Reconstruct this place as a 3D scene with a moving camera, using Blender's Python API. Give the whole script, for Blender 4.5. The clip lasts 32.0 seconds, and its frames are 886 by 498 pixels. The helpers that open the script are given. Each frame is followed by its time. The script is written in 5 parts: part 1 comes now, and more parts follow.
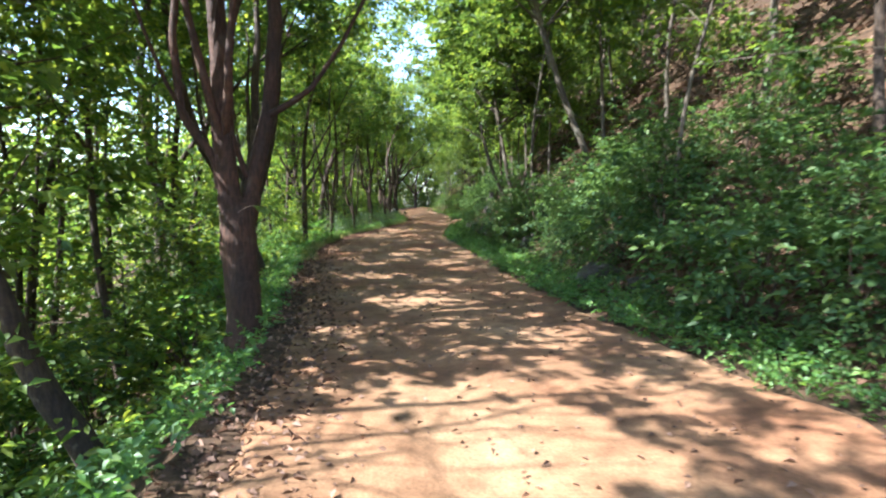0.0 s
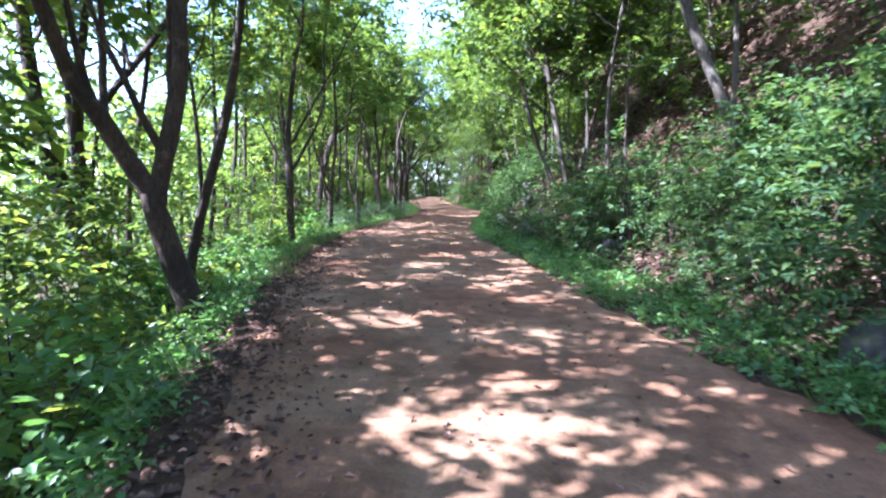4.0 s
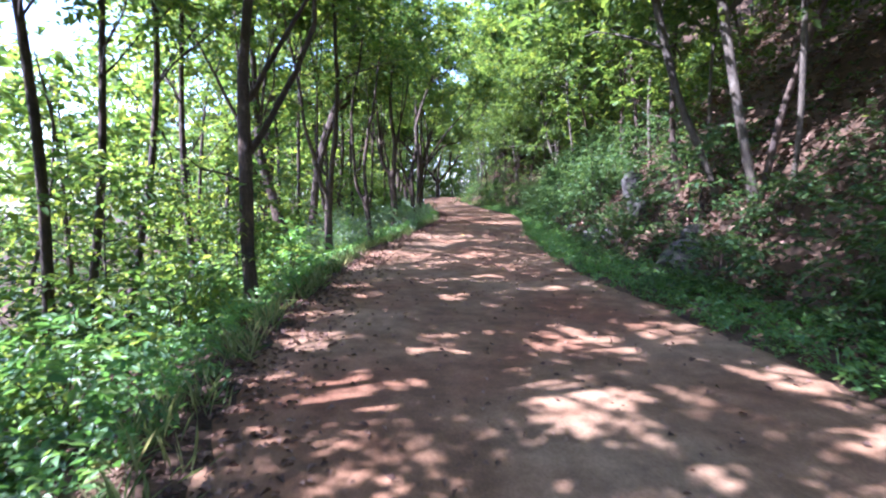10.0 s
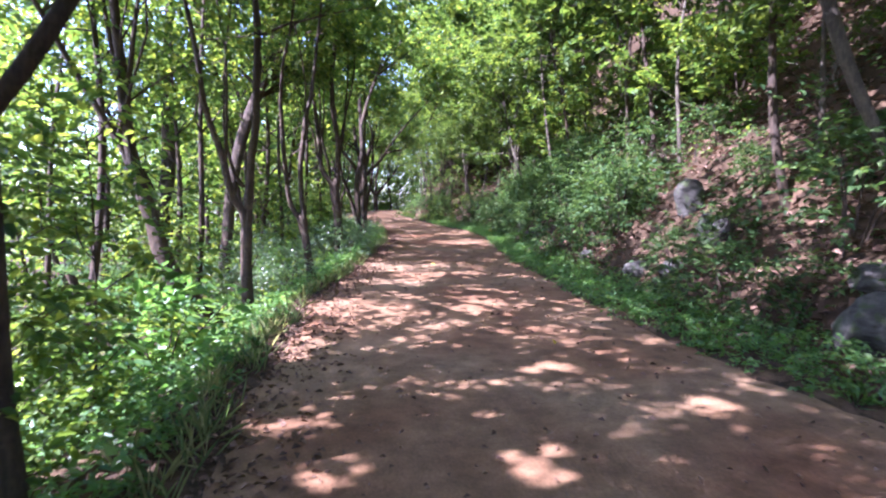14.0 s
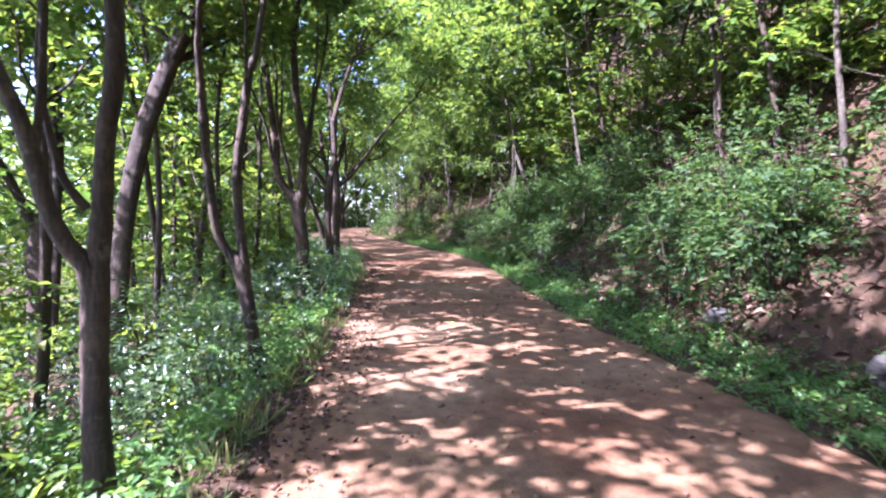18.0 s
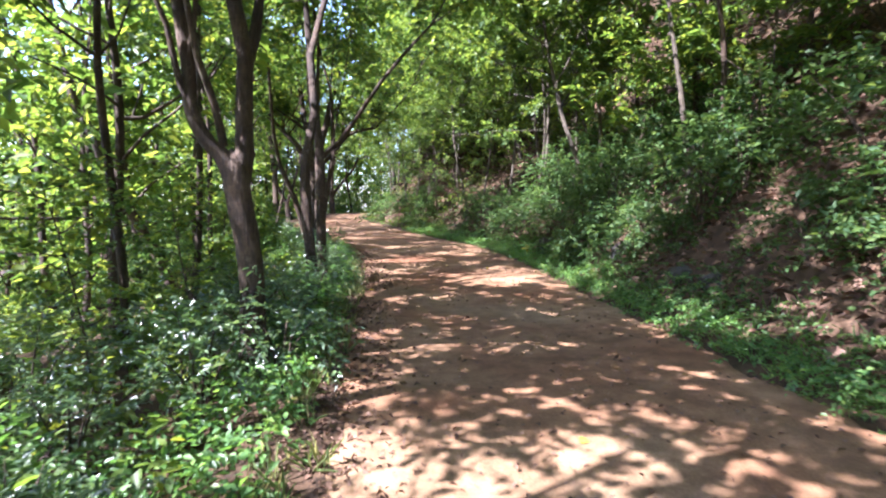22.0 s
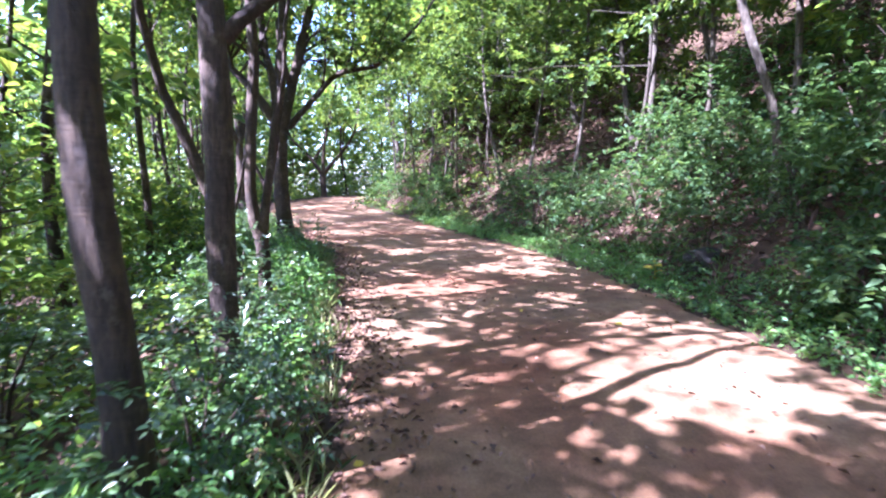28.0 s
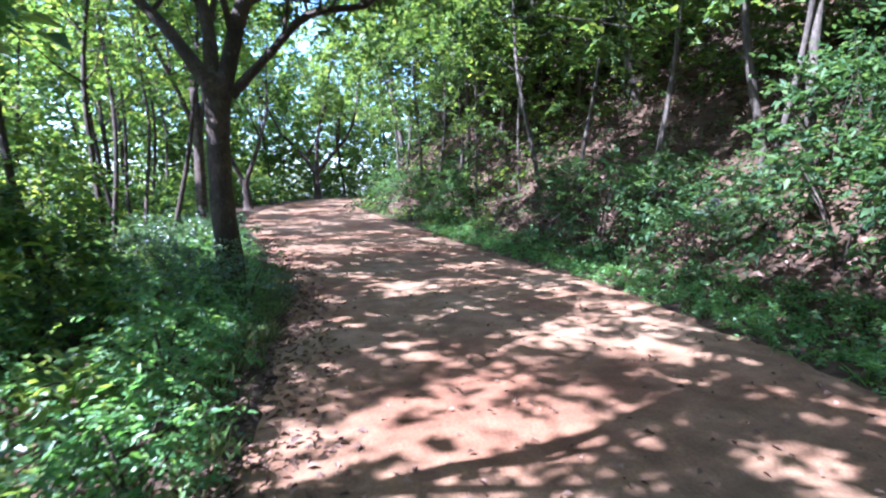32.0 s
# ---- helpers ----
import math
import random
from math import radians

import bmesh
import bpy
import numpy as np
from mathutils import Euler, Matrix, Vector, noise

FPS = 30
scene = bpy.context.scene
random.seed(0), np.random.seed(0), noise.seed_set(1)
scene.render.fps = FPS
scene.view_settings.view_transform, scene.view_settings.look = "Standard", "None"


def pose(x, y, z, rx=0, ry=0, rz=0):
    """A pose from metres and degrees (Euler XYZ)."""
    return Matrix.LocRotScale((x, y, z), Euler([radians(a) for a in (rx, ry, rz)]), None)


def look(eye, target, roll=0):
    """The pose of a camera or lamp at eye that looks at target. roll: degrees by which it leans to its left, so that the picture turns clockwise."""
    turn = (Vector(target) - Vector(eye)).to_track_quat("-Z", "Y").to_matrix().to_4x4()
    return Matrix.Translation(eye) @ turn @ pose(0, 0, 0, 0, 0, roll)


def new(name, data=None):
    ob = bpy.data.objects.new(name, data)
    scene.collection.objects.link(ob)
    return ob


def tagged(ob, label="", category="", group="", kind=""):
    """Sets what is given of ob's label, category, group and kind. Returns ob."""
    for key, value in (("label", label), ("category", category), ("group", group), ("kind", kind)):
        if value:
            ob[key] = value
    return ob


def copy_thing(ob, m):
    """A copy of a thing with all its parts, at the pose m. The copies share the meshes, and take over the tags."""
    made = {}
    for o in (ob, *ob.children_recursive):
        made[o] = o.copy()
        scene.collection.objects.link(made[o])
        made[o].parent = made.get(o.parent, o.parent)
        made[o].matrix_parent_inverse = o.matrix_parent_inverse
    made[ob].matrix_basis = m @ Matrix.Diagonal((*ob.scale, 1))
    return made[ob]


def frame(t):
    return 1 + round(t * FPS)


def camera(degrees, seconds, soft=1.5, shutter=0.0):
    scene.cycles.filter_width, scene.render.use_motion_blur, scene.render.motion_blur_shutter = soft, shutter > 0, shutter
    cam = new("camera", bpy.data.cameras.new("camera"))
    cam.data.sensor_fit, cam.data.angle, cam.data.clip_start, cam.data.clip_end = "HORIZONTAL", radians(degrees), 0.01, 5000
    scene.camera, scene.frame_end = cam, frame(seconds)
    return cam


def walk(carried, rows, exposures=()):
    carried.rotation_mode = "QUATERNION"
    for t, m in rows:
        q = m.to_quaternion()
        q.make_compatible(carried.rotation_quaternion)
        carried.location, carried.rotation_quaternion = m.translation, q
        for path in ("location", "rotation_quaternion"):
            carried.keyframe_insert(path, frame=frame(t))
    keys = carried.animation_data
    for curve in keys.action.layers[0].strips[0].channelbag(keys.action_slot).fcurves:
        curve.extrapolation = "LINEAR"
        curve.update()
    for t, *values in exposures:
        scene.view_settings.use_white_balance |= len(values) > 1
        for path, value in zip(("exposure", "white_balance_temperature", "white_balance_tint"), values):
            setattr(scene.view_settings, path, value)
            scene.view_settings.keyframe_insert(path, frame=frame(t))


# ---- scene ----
cam = camera(80.2, 32.0, soft=2.2, shutter=0.5)
METRES, EYE, TILT, LEAN, TURN = 40.0, 1.55, -5.0, 0.0, 0.0
ROWS = [
    (0.0, 0.0, 0.0, 0.0, 0.0, 0.0, -0.0),
    (0.5, -0.0038, 0.0135, 0.001, 1.15, -2.07, 0.26),
    (1.0, -0.0058, 0.0289, 0.0014, 0.96, -3.71, 0.38),
    (1.5, -0.008, 0.046, 0.003, 0.86, -4.37, -0.12),
    (2.0, -0.0093, 0.0624, 0.0043, -1.07, -4.15, 0.67),
    (2.5, -0.0125, 0.0788, 0.0058, 0.58, -3.93, 0.85),
    (3.0, -0.0141, 0.0954, 0.0065, -0.93, -3.44, 1.37),
    (3.5, -0.0159, 0.1122, 0.008, -0.24, -1.08, 0.45),
    (5.5, -0.0272, 0.1678, 0.0125, 2.63, -1.32, -0.38),
    (6.0, -0.0307, 0.1818, 0.0143, 2.68, -2.37, -0.3),
    (6.5, -0.0332, 0.1964, 0.0158, 2.82, -2.53, 0.04),
    (7.0, -0.0358, 0.2123, 0.0175, 2.1, -1.72, -0.91),
    (7.5, -0.0384, 0.2264, 0.0186, 0.45, -0.65, -1.13),
    (8.0, -0.0434, 0.2411, 0.0201, 2.73, -1.32, -1.64),
    (8.5, -0.0466, 0.2564, 0.0211, 0.44, -1.01, -0.31),
    (9.0, -0.0506, 0.2716, 0.0223, 1.73, -1.42, -0.48),
    (9.5, -0.0526, 0.2875, 0.0245, 0.12, -1.8, 0.08),
    (10.0, -0.0559, 0.3024, 0.0261, 0.92, -1.18, -0.59),
    (10.5, -0.0584, 0.3164, 0.0275, -1.05, -1.7, -0.1),
    (11.0, -0.0612, 0.3313, 0.0285, 0.32, -2.2, -0.43),
    (11.5, -0.0638, 0.3464, 0.0306, -0.85, -1.1, -1.23),
    (12.0, -0.0666, 0.3607, 0.032, -0.85, -0.28, -0.85),
    (12.5, -0.0712, 0.3743, 0.0339, -1.87, 0.72, -0.79),
    (13.0, -0.074, 0.3878, 0.0354, -3.23, 0.78, 0.05),
    (13.5, -0.0781, 0.4017, 0.0368, -3.12, 0.86, -0.26),
    (14.0, -0.0791, 0.4158, 0.0378, -6.51, 0.15, 0.31),
    (14.5, -0.0812, 0.431, 0.0392, -4.91, -0.41, 0.09),
    (16.5, -0.0879, 0.4901, 0.0493, -6.31, 1.27, 0.67),
    (17.0, -0.088, 0.507, 0.0509, -8.53, 1.53, 1.03),
    (17.5, -0.0896, 0.5234, 0.0523, -9.09, 1.64, 0.54),
    (18.0, -0.0911, 0.5396, 0.0539, -10.47, 1.69, 0.73),
    (18.5, -0.0922, 0.5558, 0.0555, -10.61, 1.38, 0.59),
    (19.0, -0.0935, 0.572, 0.0572, -11.48, 0.83, 1.09),
    (19.5, -0.0927, 0.588, 0.0587, -11.8, 0.9, 1.46),
    (20.0, -0.092, 0.6052, 0.0596, -11.84, 0.77, 1.39),
    (20.5, -0.0904, 0.6214, 0.061, -11.57, -0.11, 1.63),
    (21.0, -0.0908, 0.6384, 0.0624, -10.89, -0.1, 1.99),
    (21.5, -0.0892, 0.6546, 0.0639, -11.59, 0.04, 2.15),
    (22.0, -0.0897, 0.6706, 0.0651, -11.35, -0.14, 1.67),
    (22.5, -0.0882, 0.6865, 0.0658, -12.4, -0.37, 1.35),
    (23.0, -0.0888, 0.7034, 0.067, -11.86, -0.54, 0.29),
    (23.5, -0.0876, 0.7198, 0.0686, -12.46, -0.59, 0.65),
    (24.0, -0.0875, 0.7357, 0.0701, -11.62, -0.7, 0.48),
    (24.5, -0.0861, 0.7512, 0.071, -12.99, -0.6, 0.56),
    (25.0, -0.0846, 0.7673, 0.0718, -11.9, -1.09, -0.08),
    (25.5, -0.0826, 0.7838, 0.073, -12.97, -1.24, -0.03),
    (27.5, -0.078, 0.8458, 0.0784, -12.38, -1.83, 0.93),
    (28.0, -0.0754, 0.8616, 0.0797, -11.36, -1.95, 1.17),
    (28.5, -0.0721, 0.8782, 0.0815, -11.53, -1.57, 1.1),
    (29.0, -0.0687, 0.8935, 0.0823, -11.27, -1.1, 0.73),
    (29.5, -0.0661, 0.9089, 0.0841, -10.72, -1.29, 0.39),
    (30.0, -0.0635, 0.9234, 0.0851, -10.97, -1.55, 0.96),
    (30.5, -0.0626, 0.9388, 0.0865, -10.45, -1.94, 0.65),
    (31.0, -0.0608, 0.9537, 0.0875, -10.69, -2.05, 0.75),
    (31.5, -0.0603, 0.9693, 0.089, -9.45, -2.03, 0.52),
    (32.0, -0.0595, 0.9842, 0.0897, -10.81, -1.88, 1.18),
]
SUN, SKY = 5.0, 0.13
EXPOSURES = [(0.0, 2.66, 5784, 11), (1.0, 2.59, 5721, 11), (2.0, 2.98, 5590, 21), (3.0, 3.19, 5164, 22), (6.0, 3.13, 4860, 40), (9.0, 2.93, 5002, 32), (11.0, 2.97, 5086, 35), (12.0, 2.97, 5892, 28), (13.0, 3.05, 5970, 32), (14.0, 2.99, 5190, 39), (17.0, 2.79, 5850, 29), (18.0, 3.05, 5209, 40), (19.0, 3.1, 4897, 40), (20.0, 3.2, 4790, 45), (21.0, 3.15, 4948, 38), (22.0, 3.0, 5539, 27), (23.0, 3.16, 5310, 27), (24.0, 3.47, 4890, 42), (25.0, 3.71, 4736, 42), (28.0, 3.51, 4920, 40), (29.0, 3.24, 5010, 36), (30.0, 3.06, 5384, 25), (31.0, 3.07, 5113, 29), (32.0, 3.02, 4720, 26)]
walk(cam, [(t, pose(0, 0, EYE, TILT, LEAN, TURN) @ pose(METRES * x, METRES * y, METRES * z, 90 + pitch, roll, yaw)) for t, x, y, z, yaw, pitch, roll in ROWS],
     exposures=EXPOSURES)

# ---- world and sun ----
SUN_AZIMUTH, SUN_HEIGHT = -107.0, 50.0   # degrees from +y towards +x, and above the horizon
world = bpy.data.worlds.new("world")
scene.world = world
world.use_nodes = True
wt = world.node_tree
sky = wt.nodes.new("ShaderNodeTexSky")
sky.sky_type = "NISHITA"
sky.sun_disc = False
sky.sun_elevation = radians(SUN_HEIGHT)
sky.sun_rotation = radians(SUN_AZIMUTH)
wt.nodes["Background"].inputs["Strength"].default_value = SKY
wt.links.new(sky.outputs["Color"], wt.nodes["Background"].inputs["Color"])
sun = new("sun", bpy.data.lights.new("sun", "SUN"))
sun.data.energy, sun.data.angle, sun.data.color = SUN, radians(0.55), (1.0, 0.96, 0.89)
az, el = radians(SUN_AZIMUTH), radians(SUN_HEIGHT)
sun.matrix_world = look((0, 0, 30), (-30 * math.sin(az) * math.cos(el), -30 * math.cos(az) * math.cos(el), 30 - 30 * math.sin(el)))


# ---- materials ----
def material(name):
    m = bpy.data.materials.new(name)
    m.use_nodes = True
    return m, m.node_tree.nodes, m.node_tree.links, m.node_tree.nodes["Principled BSDF"]


def texture(nodes, links, kind, scale, coord="Object", stretch=(1, 1, 1), **values):
    tc, mp = nodes.new("ShaderNodeTexCoord"), nodes.new("ShaderNodeMapping")
    links.new(tc.outputs[coord], mp.inputs["Vector"])
    mp.inputs["Scale"].default_value = stretch
    tex = nodes.new("ShaderNodeTex" + kind)
    links.new(mp.outputs["Vector"], tex.inputs["Vector"])
    tex.inputs["Scale"].default_value = scale
    for key, value in values.items():
        tex.inputs[key].default_value = value
    return tex


def ramp(nodes, links, source, stops):
    r = nodes.new("ShaderNodeValToRGB")
    while len(r.color_ramp.elements) < len(stops):
        r.color_ramp.elements.new(0.5)
    for e, (p, c) in zip(r.color_ramp.elements, stops):
        e.position, e.color = p, (*c, 1) if len(c) == 3 else c
    links.new(source, r.inputs["Fac"])
    return r


def blend(nodes, links, fac, a, b, mode="MIX"):
    mix = nodes.new("ShaderNodeMix")
    mix.data_type, mix.blend_type = "RGBA", mode
    for socket, value in ((mix.inputs[0], fac), (mix.inputs[6], a), (mix.inputs[7], b)):
        if hasattr(value, "links"):
            links.new(value, socket)
        else:
            socket.default_value = value if isinstance(value, (int, float)) else (*value, 1)
    return mix.outputs[2]


def bump(nodes, links, bsdf, height, strength, distance):
    b = nodes.new("ShaderNodeBump")
    b.inputs["Strength"].default_value, b.inputs["Distance"].default_value = strength, distance
    links.new(height, b.inputs["Height"])
    links.new(b.outputs["Normal"], bsdf.inputs["Normal"])


def earth(name, tones, litter, cover):
    """Bare earth in two or three tones, with stains, grit and a share of darker litter."""
    m, n, l, b = material(name)
    big = texture(n, l, "Noise", 0.45, Detail=5.0, Roughness=0.6)
    mid = texture(n, l, "Noise", 3.1, Detail=6.0, Roughness=0.65)
    grit = texture(n, l, "Noise", 48.0, Detail=4.0, Roughness=0.7)
    pebble = texture(n, l, "Voronoi", 34.0)
    base = ramp(n, l, big.outputs["Fac"], [(0.32, tones[0]), (0.52, tones[1]), (0.7, tones[2])]).outputs["Color"]
    stain = ramp(n, l, mid.outputs["Fac"], [(0.35, (0.62, 0.6, 0.58)), (0.62, (1.12, 1.1, 1.08))]).outputs["Color"]
    fine = ramp(n, l, grit.outputs["Fac"], [(0.3, (0.75, 0.73, 0.7)), (0.7, (1.2, 1.2, 1.2))]).outputs["Color"]
    col = blend(n, l, 1.0, blend(n, l, 1.0, base, stain, "MULTIPLY"), fine, "MULTIPLY")
    spots = ramp(n, l, texture(n, l, "Noise", 7.0, Detail=8.0, Roughness=0.75).outputs["Fac"], [(cover, (0, 0, 0)), (cover + 0.08, (1, 1, 1))])
    col = blend(n, l, spots.outputs["Color"], col, litter)
    l.new(col, b.inputs["Base Color"])
    b.inputs["Roughness"].default_value = 0.95
    b.inputs["Specular IOR Level"].default_value = 0.15
    bump(n, l, b, blend(n, l, 0.5, grit.outputs["Fac"], pebble.outputs["Distance"]), 0.5, 0.012)
    return m


def leafy(name, shades, glow, share=0.45, gloss=0.42, sheen=0.25):
    """Leaves: each leaf takes its own shade, and part of the light passes through the blade."""
    m, n, l, b = material(name)
    geo = n.new("ShaderNodeNewGeometry")
    tone = ramp(n, l, geo.outputs["Random Per Island"], [(k / (len(shades) - 1), s) for k, s in enumerate(shades)]).outputs["Color"]
    vein = texture(n, l, "Noise", 30.0, Detail=3.0)
    tone = blend(n, l, 0.35, tone, ramp(n, l, vein.outputs["Fac"], [(0.3, (0.5, 0.55, 0.5)), (0.7, (1.3, 1.25, 1.2))]).outputs["Color"], "MULTIPLY")
    l.new(tone, b.inputs["Base Color"])
    b.inputs["Roughness"].default_value = gloss
    b.inputs["Specular IOR Level"].default_value = sheen
    tr = n.new("ShaderNodeBsdfTranslucent")
    l.new(blend(n, l, 1.0, tone, glow, "MULTIPLY"), tr.inputs["Color"])
    mix = n.new("ShaderNodeMixShader")
    mix.inputs["Fac"].default_value = share
    l.new(b.outputs["BSDF"], mix.inputs[1])
    l.new(tr.outputs["BSDF"], mix.inputs[2])
    l.new(mix.outputs["Shader"], n["Material Output"].inputs["Surface"])
    return m


def barky(name, dark, mid, light, lichen):
    m, n, l, b = material(name)
    rings = texture(n, l, "Noise", 6.0, stretch=(1, 1, 8), Detail=6.0, Roughness=0.7)
    cracks = texture(n, l, "Noise", 14.0, stretch=(2.5, 2.5, 0.6), Detail=5.0, Roughness=0.65)
    patch = texture(n, l, "Noise", 1.7, Detail=4.0)
    base = ramp(n, l, patch.outputs["Fac"], [(0.3, dark), (0.52, mid), (0.72, light)]).outputs["Color"]
    col = blend(n, l, 0.55, base, ramp(n, l, rings.outputs["Fac"], [(0.32, (0.5, 0.48, 0.46)), (0.5, (0.95, 0.95, 0.95)), (0.62, (1.15, 1.13, 1.1)), (0.7, (1.75, 1.7, 1.6))]).outputs["Color"], "MULTIPLY")
    col = blend(n, l, 0.85, col, ramp(n, l, cracks.outputs["Fac"], [(0.36, (0.35, 0.33, 0.3)), (0.6, (1.2, 1.2, 1.2))]).outputs["Color"], "MULTIPLY")
    grey = ramp(n, l, texture(n, l, "Noise", 4.3, Detail=7.0, Roughness=0.7).outputs["Fac"], [(0.58, (0, 0, 0)), (0.68, (0.7, 0.7, 0.7))]).outputs["Color"]
    col = blend(n, l, grey, col, lichen)
    l.new(col, b.inputs["Base Color"])
    b.inputs["Roughness"].default_value = 0.85
    bump(n, l, b, blend(n, l, 0.75, rings.outputs["Fac"], cracks.outputs["Fac"]), 0.9, 0.025)
    return m


def stony(name, a, c, moss):
    m, n, l, b = material(name)
    t1 = texture(n, l, "Noise", 3.0, Detail=8.0, Roughness=0.65)
    t2 = texture(n, l, "Noise", 16.0, Detail=8.0, Roughness=0.75)
    layers = texture(n, l, "Noise", 5.0, stretch=(1, 1, 3.5), Detail=7.0, Roughness=0.7)
    col = ramp(n, l, t1.outputs["Fac"], [(0.35, a), (0.65, c)]).outputs["Color"]
    col = blend(n, l, 0.85, col, ramp(n, l, layers.outputs["Fac"], [(0.36, (0.3, 0.29, 0.28)), (0.5, (0.9, 0.9, 0.9)), (0.7, (1.35, 1.33, 1.3))]).outputs["Color"], "MULTIPLY")
    col = blend(n, l, 0.6, col, ramp(n, l, t2.outputs["Fac"], [(0.35, (0.5, 0.5, 0.5)), (0.65, (1.3, 1.3, 1.3))]).outputs["Color"], "MULTIPLY")
    green = ramp(n, l, texture(n, l, "Noise", 5.0, Detail=6.0).outputs["Fac"], [(0.5, (0, 0, 0)), (0.6, (0.9, 0.9, 0.9))]).outputs["Color"]
    col = blend(n, l, green, col, moss)
    l.new(col, b.inputs["Base Color"])
    b.inputs["Roughness"].default_value = 0.92
    b.inputs["Specular IOR Level"].default_value = 0.2
    bump(n, l, b, blend(n, l, 0.5, t2.outputs["Fac"], layers.outputs["Fac"]), 0.9, 0.05)
    return m


ROAD_EARTH = earth("road_earth", [(0.165, 0.078, 0.041), (0.2, 0.117, 0.065), (0.25, 0.165, 0.098)], (0.085, 0.047, 0.032), 0.66)
FOREST_SOIL = earth("forest_soil", [(0.042, 0.027, 0.016), (0.07, 0.044, 0.026), (0.108, 0.068, 0.041)], (0.026, 0.017, 0.011), 0.5)
BARK = barky("dark_bark", (0.028, 0.017, 0.01), (0.056, 0.034, 0.019), (0.098, 0.062, 0.036), (0.15, 0.118, 0.078))
PALE_BARK = barky("grey_bark", (0.045, 0.034, 0.022), (0.08, 0.063, 0.042), (0.13, 0.106, 0.074), (0.17, 0.155, 0.12))
RED_BARK = barky("reddish_bark", (0.03, 0.015, 0.009), (0.058, 0.026, 0.014), (0.098, 0.042, 0.02), (0.075, 0.05, 0.034))
TREE_LEAF = leafy("tree_leaf", [(0.04, 0.08, 0.026), (0.06, 0.112, 0.032), (0.094, 0.148, 0.036), (0.155, 0.19, 0.04)], (2.6, 2.35, 1.0), 0.48)
HILL_LEAF = leafy("hill_leaf", [(0.032, 0.064, 0.022), (0.048, 0.088, 0.027), (0.072, 0.118, 0.031), (0.11, 0.148, 0.035)], (2.7, 2.4, 1.0), 0.46)
SHRUB_LEAF = leafy("shrub_leaf", [(0.027, 0.057, 0.023), (0.04, 0.078, 0.029), (0.058, 0.105, 0.034), (0.088, 0.13, 0.04)], (2.3, 2.2, 1.2), 0.36, 0.5, 0.16)
HERB_LEAF = leafy("herb_leaf", [(0.05, 0.115, 0.034), (0.07, 0.15, 0.042), (0.098, 0.19, 0.05), (0.14, 0.22, 0.056)], (2.4, 2.4, 1.2), 0.38, 0.42, 0.45)
EDGE_LEAF = leafy("edge_shrub_leaf", [(0.03, 0.062, 0.028), (0.045, 0.085, 0.036), (0.066, 0.115, 0.044), (0.1, 0.145, 0.055)], (2.2, 2.1, 1.3), 0.3, 0.32, 0.75)
DRY_LEAF = leafy("dry_leaf", [(0.055, 0.03, 0.019), (0.1, 0.056, 0.036), (0.16, 0.093, 0.061), (0.25, 0.155, 0.11)], (1.2, 1.1, 1.0), 0.15, 0.7)
STRAW_LEAF = leafy("straw_leaf", [(0.07, 0.12, 0.045), (0.12, 0.17, 0.06), (0.2, 0.22, 0.09), (0.3, 0.28, 0.14)], (1.8, 1.8, 1.2), 0.35, 0.5)
YELLOW_LEAF = leafy("yellow_leaf", [(0.5, 0.36, 0.03), (0.6, 0.45, 0.05)], (1.2, 1.2, 0.8), 0.2, 0.6)
STONE = stony("mossy_stone", (0.045, 0.041, 0.035), (0.1, 0.093, 0.082), (0.042, 0.054, 0.022))


# ---- the lie of the land ----
LEFT_EDGE = np.array([(-300, 60), (-40, 8), (-10, 1.0), (0, -0.9), (3, -1.4), (5, -1.6), (7, -2.0), (10, -2.7), (13, -3.3), (15, -3.75), (17, -4.15), (20, -4.3), (26, -4.4), (28, -3.95),
                      (30, -3.75), (33, -3.6), (36, -3.35), (39, -3.0), (43, -3.05), (46, -3.15), (49, -3.4), (55, -4.8), (62, -6.4), (66, -6.7), (70, -6.0), (73, -4.6), (75, -3.2), (78, -0.4), (82, 4.0), (90, 16.0), (100, 33.0), (300, 380.0)])
RIGHT_EDGE = np.array([(-300, 66), (-40, 14), (-10, 5.6), (0, 4.0), (4, 2.95), (5.5, 2.5), (8, 1.97), (10, 1.62), (13, 1.3), (15, 1.2), (17, 0.95), (19, 0.72), (22, 0.28), (25.5, 0.2), (27, 0.42),
                       (31, 0.5), (33, 0.8), (36, 1.1), (38.5, 1.4), (41, 1.75), (44, 1.95), (48, 1.96), (51, 1.4), (54, 1.0), (59, 0.3), (64, -0.7), (68, -1.5), (70, -1.3), (73, 0.6), (76, 4.5), (80, 12.0), (90, 33.0), (100, 54.0), (300, 440.0)])


def smooth_edge(table, y):
    return sum(np.interp(y + o, table[:, 0], table[:, 1]) for o in (-1.2, -0.6, 0, 0.6, 1.2)) / 5


def wave(x, y, size, seed):
    """Smooth unevenness of about +-1 from a few crossed sines."""
    x, y = np.asarray(x, float) / size, np.asarray(y, float) / size
    a = np.sin(x * 1.7 + y * 0.9 + seed) + np.sin(x * -0.8 + y * 1.9 + seed * 2.3 + 1.1 * np.sin(x * 0.6 + seed))
    return 0.35 * (a + np.sin(x * 2.9 + y * 2.3 + seed * 3.1 + np.sin(y * 1.3)))


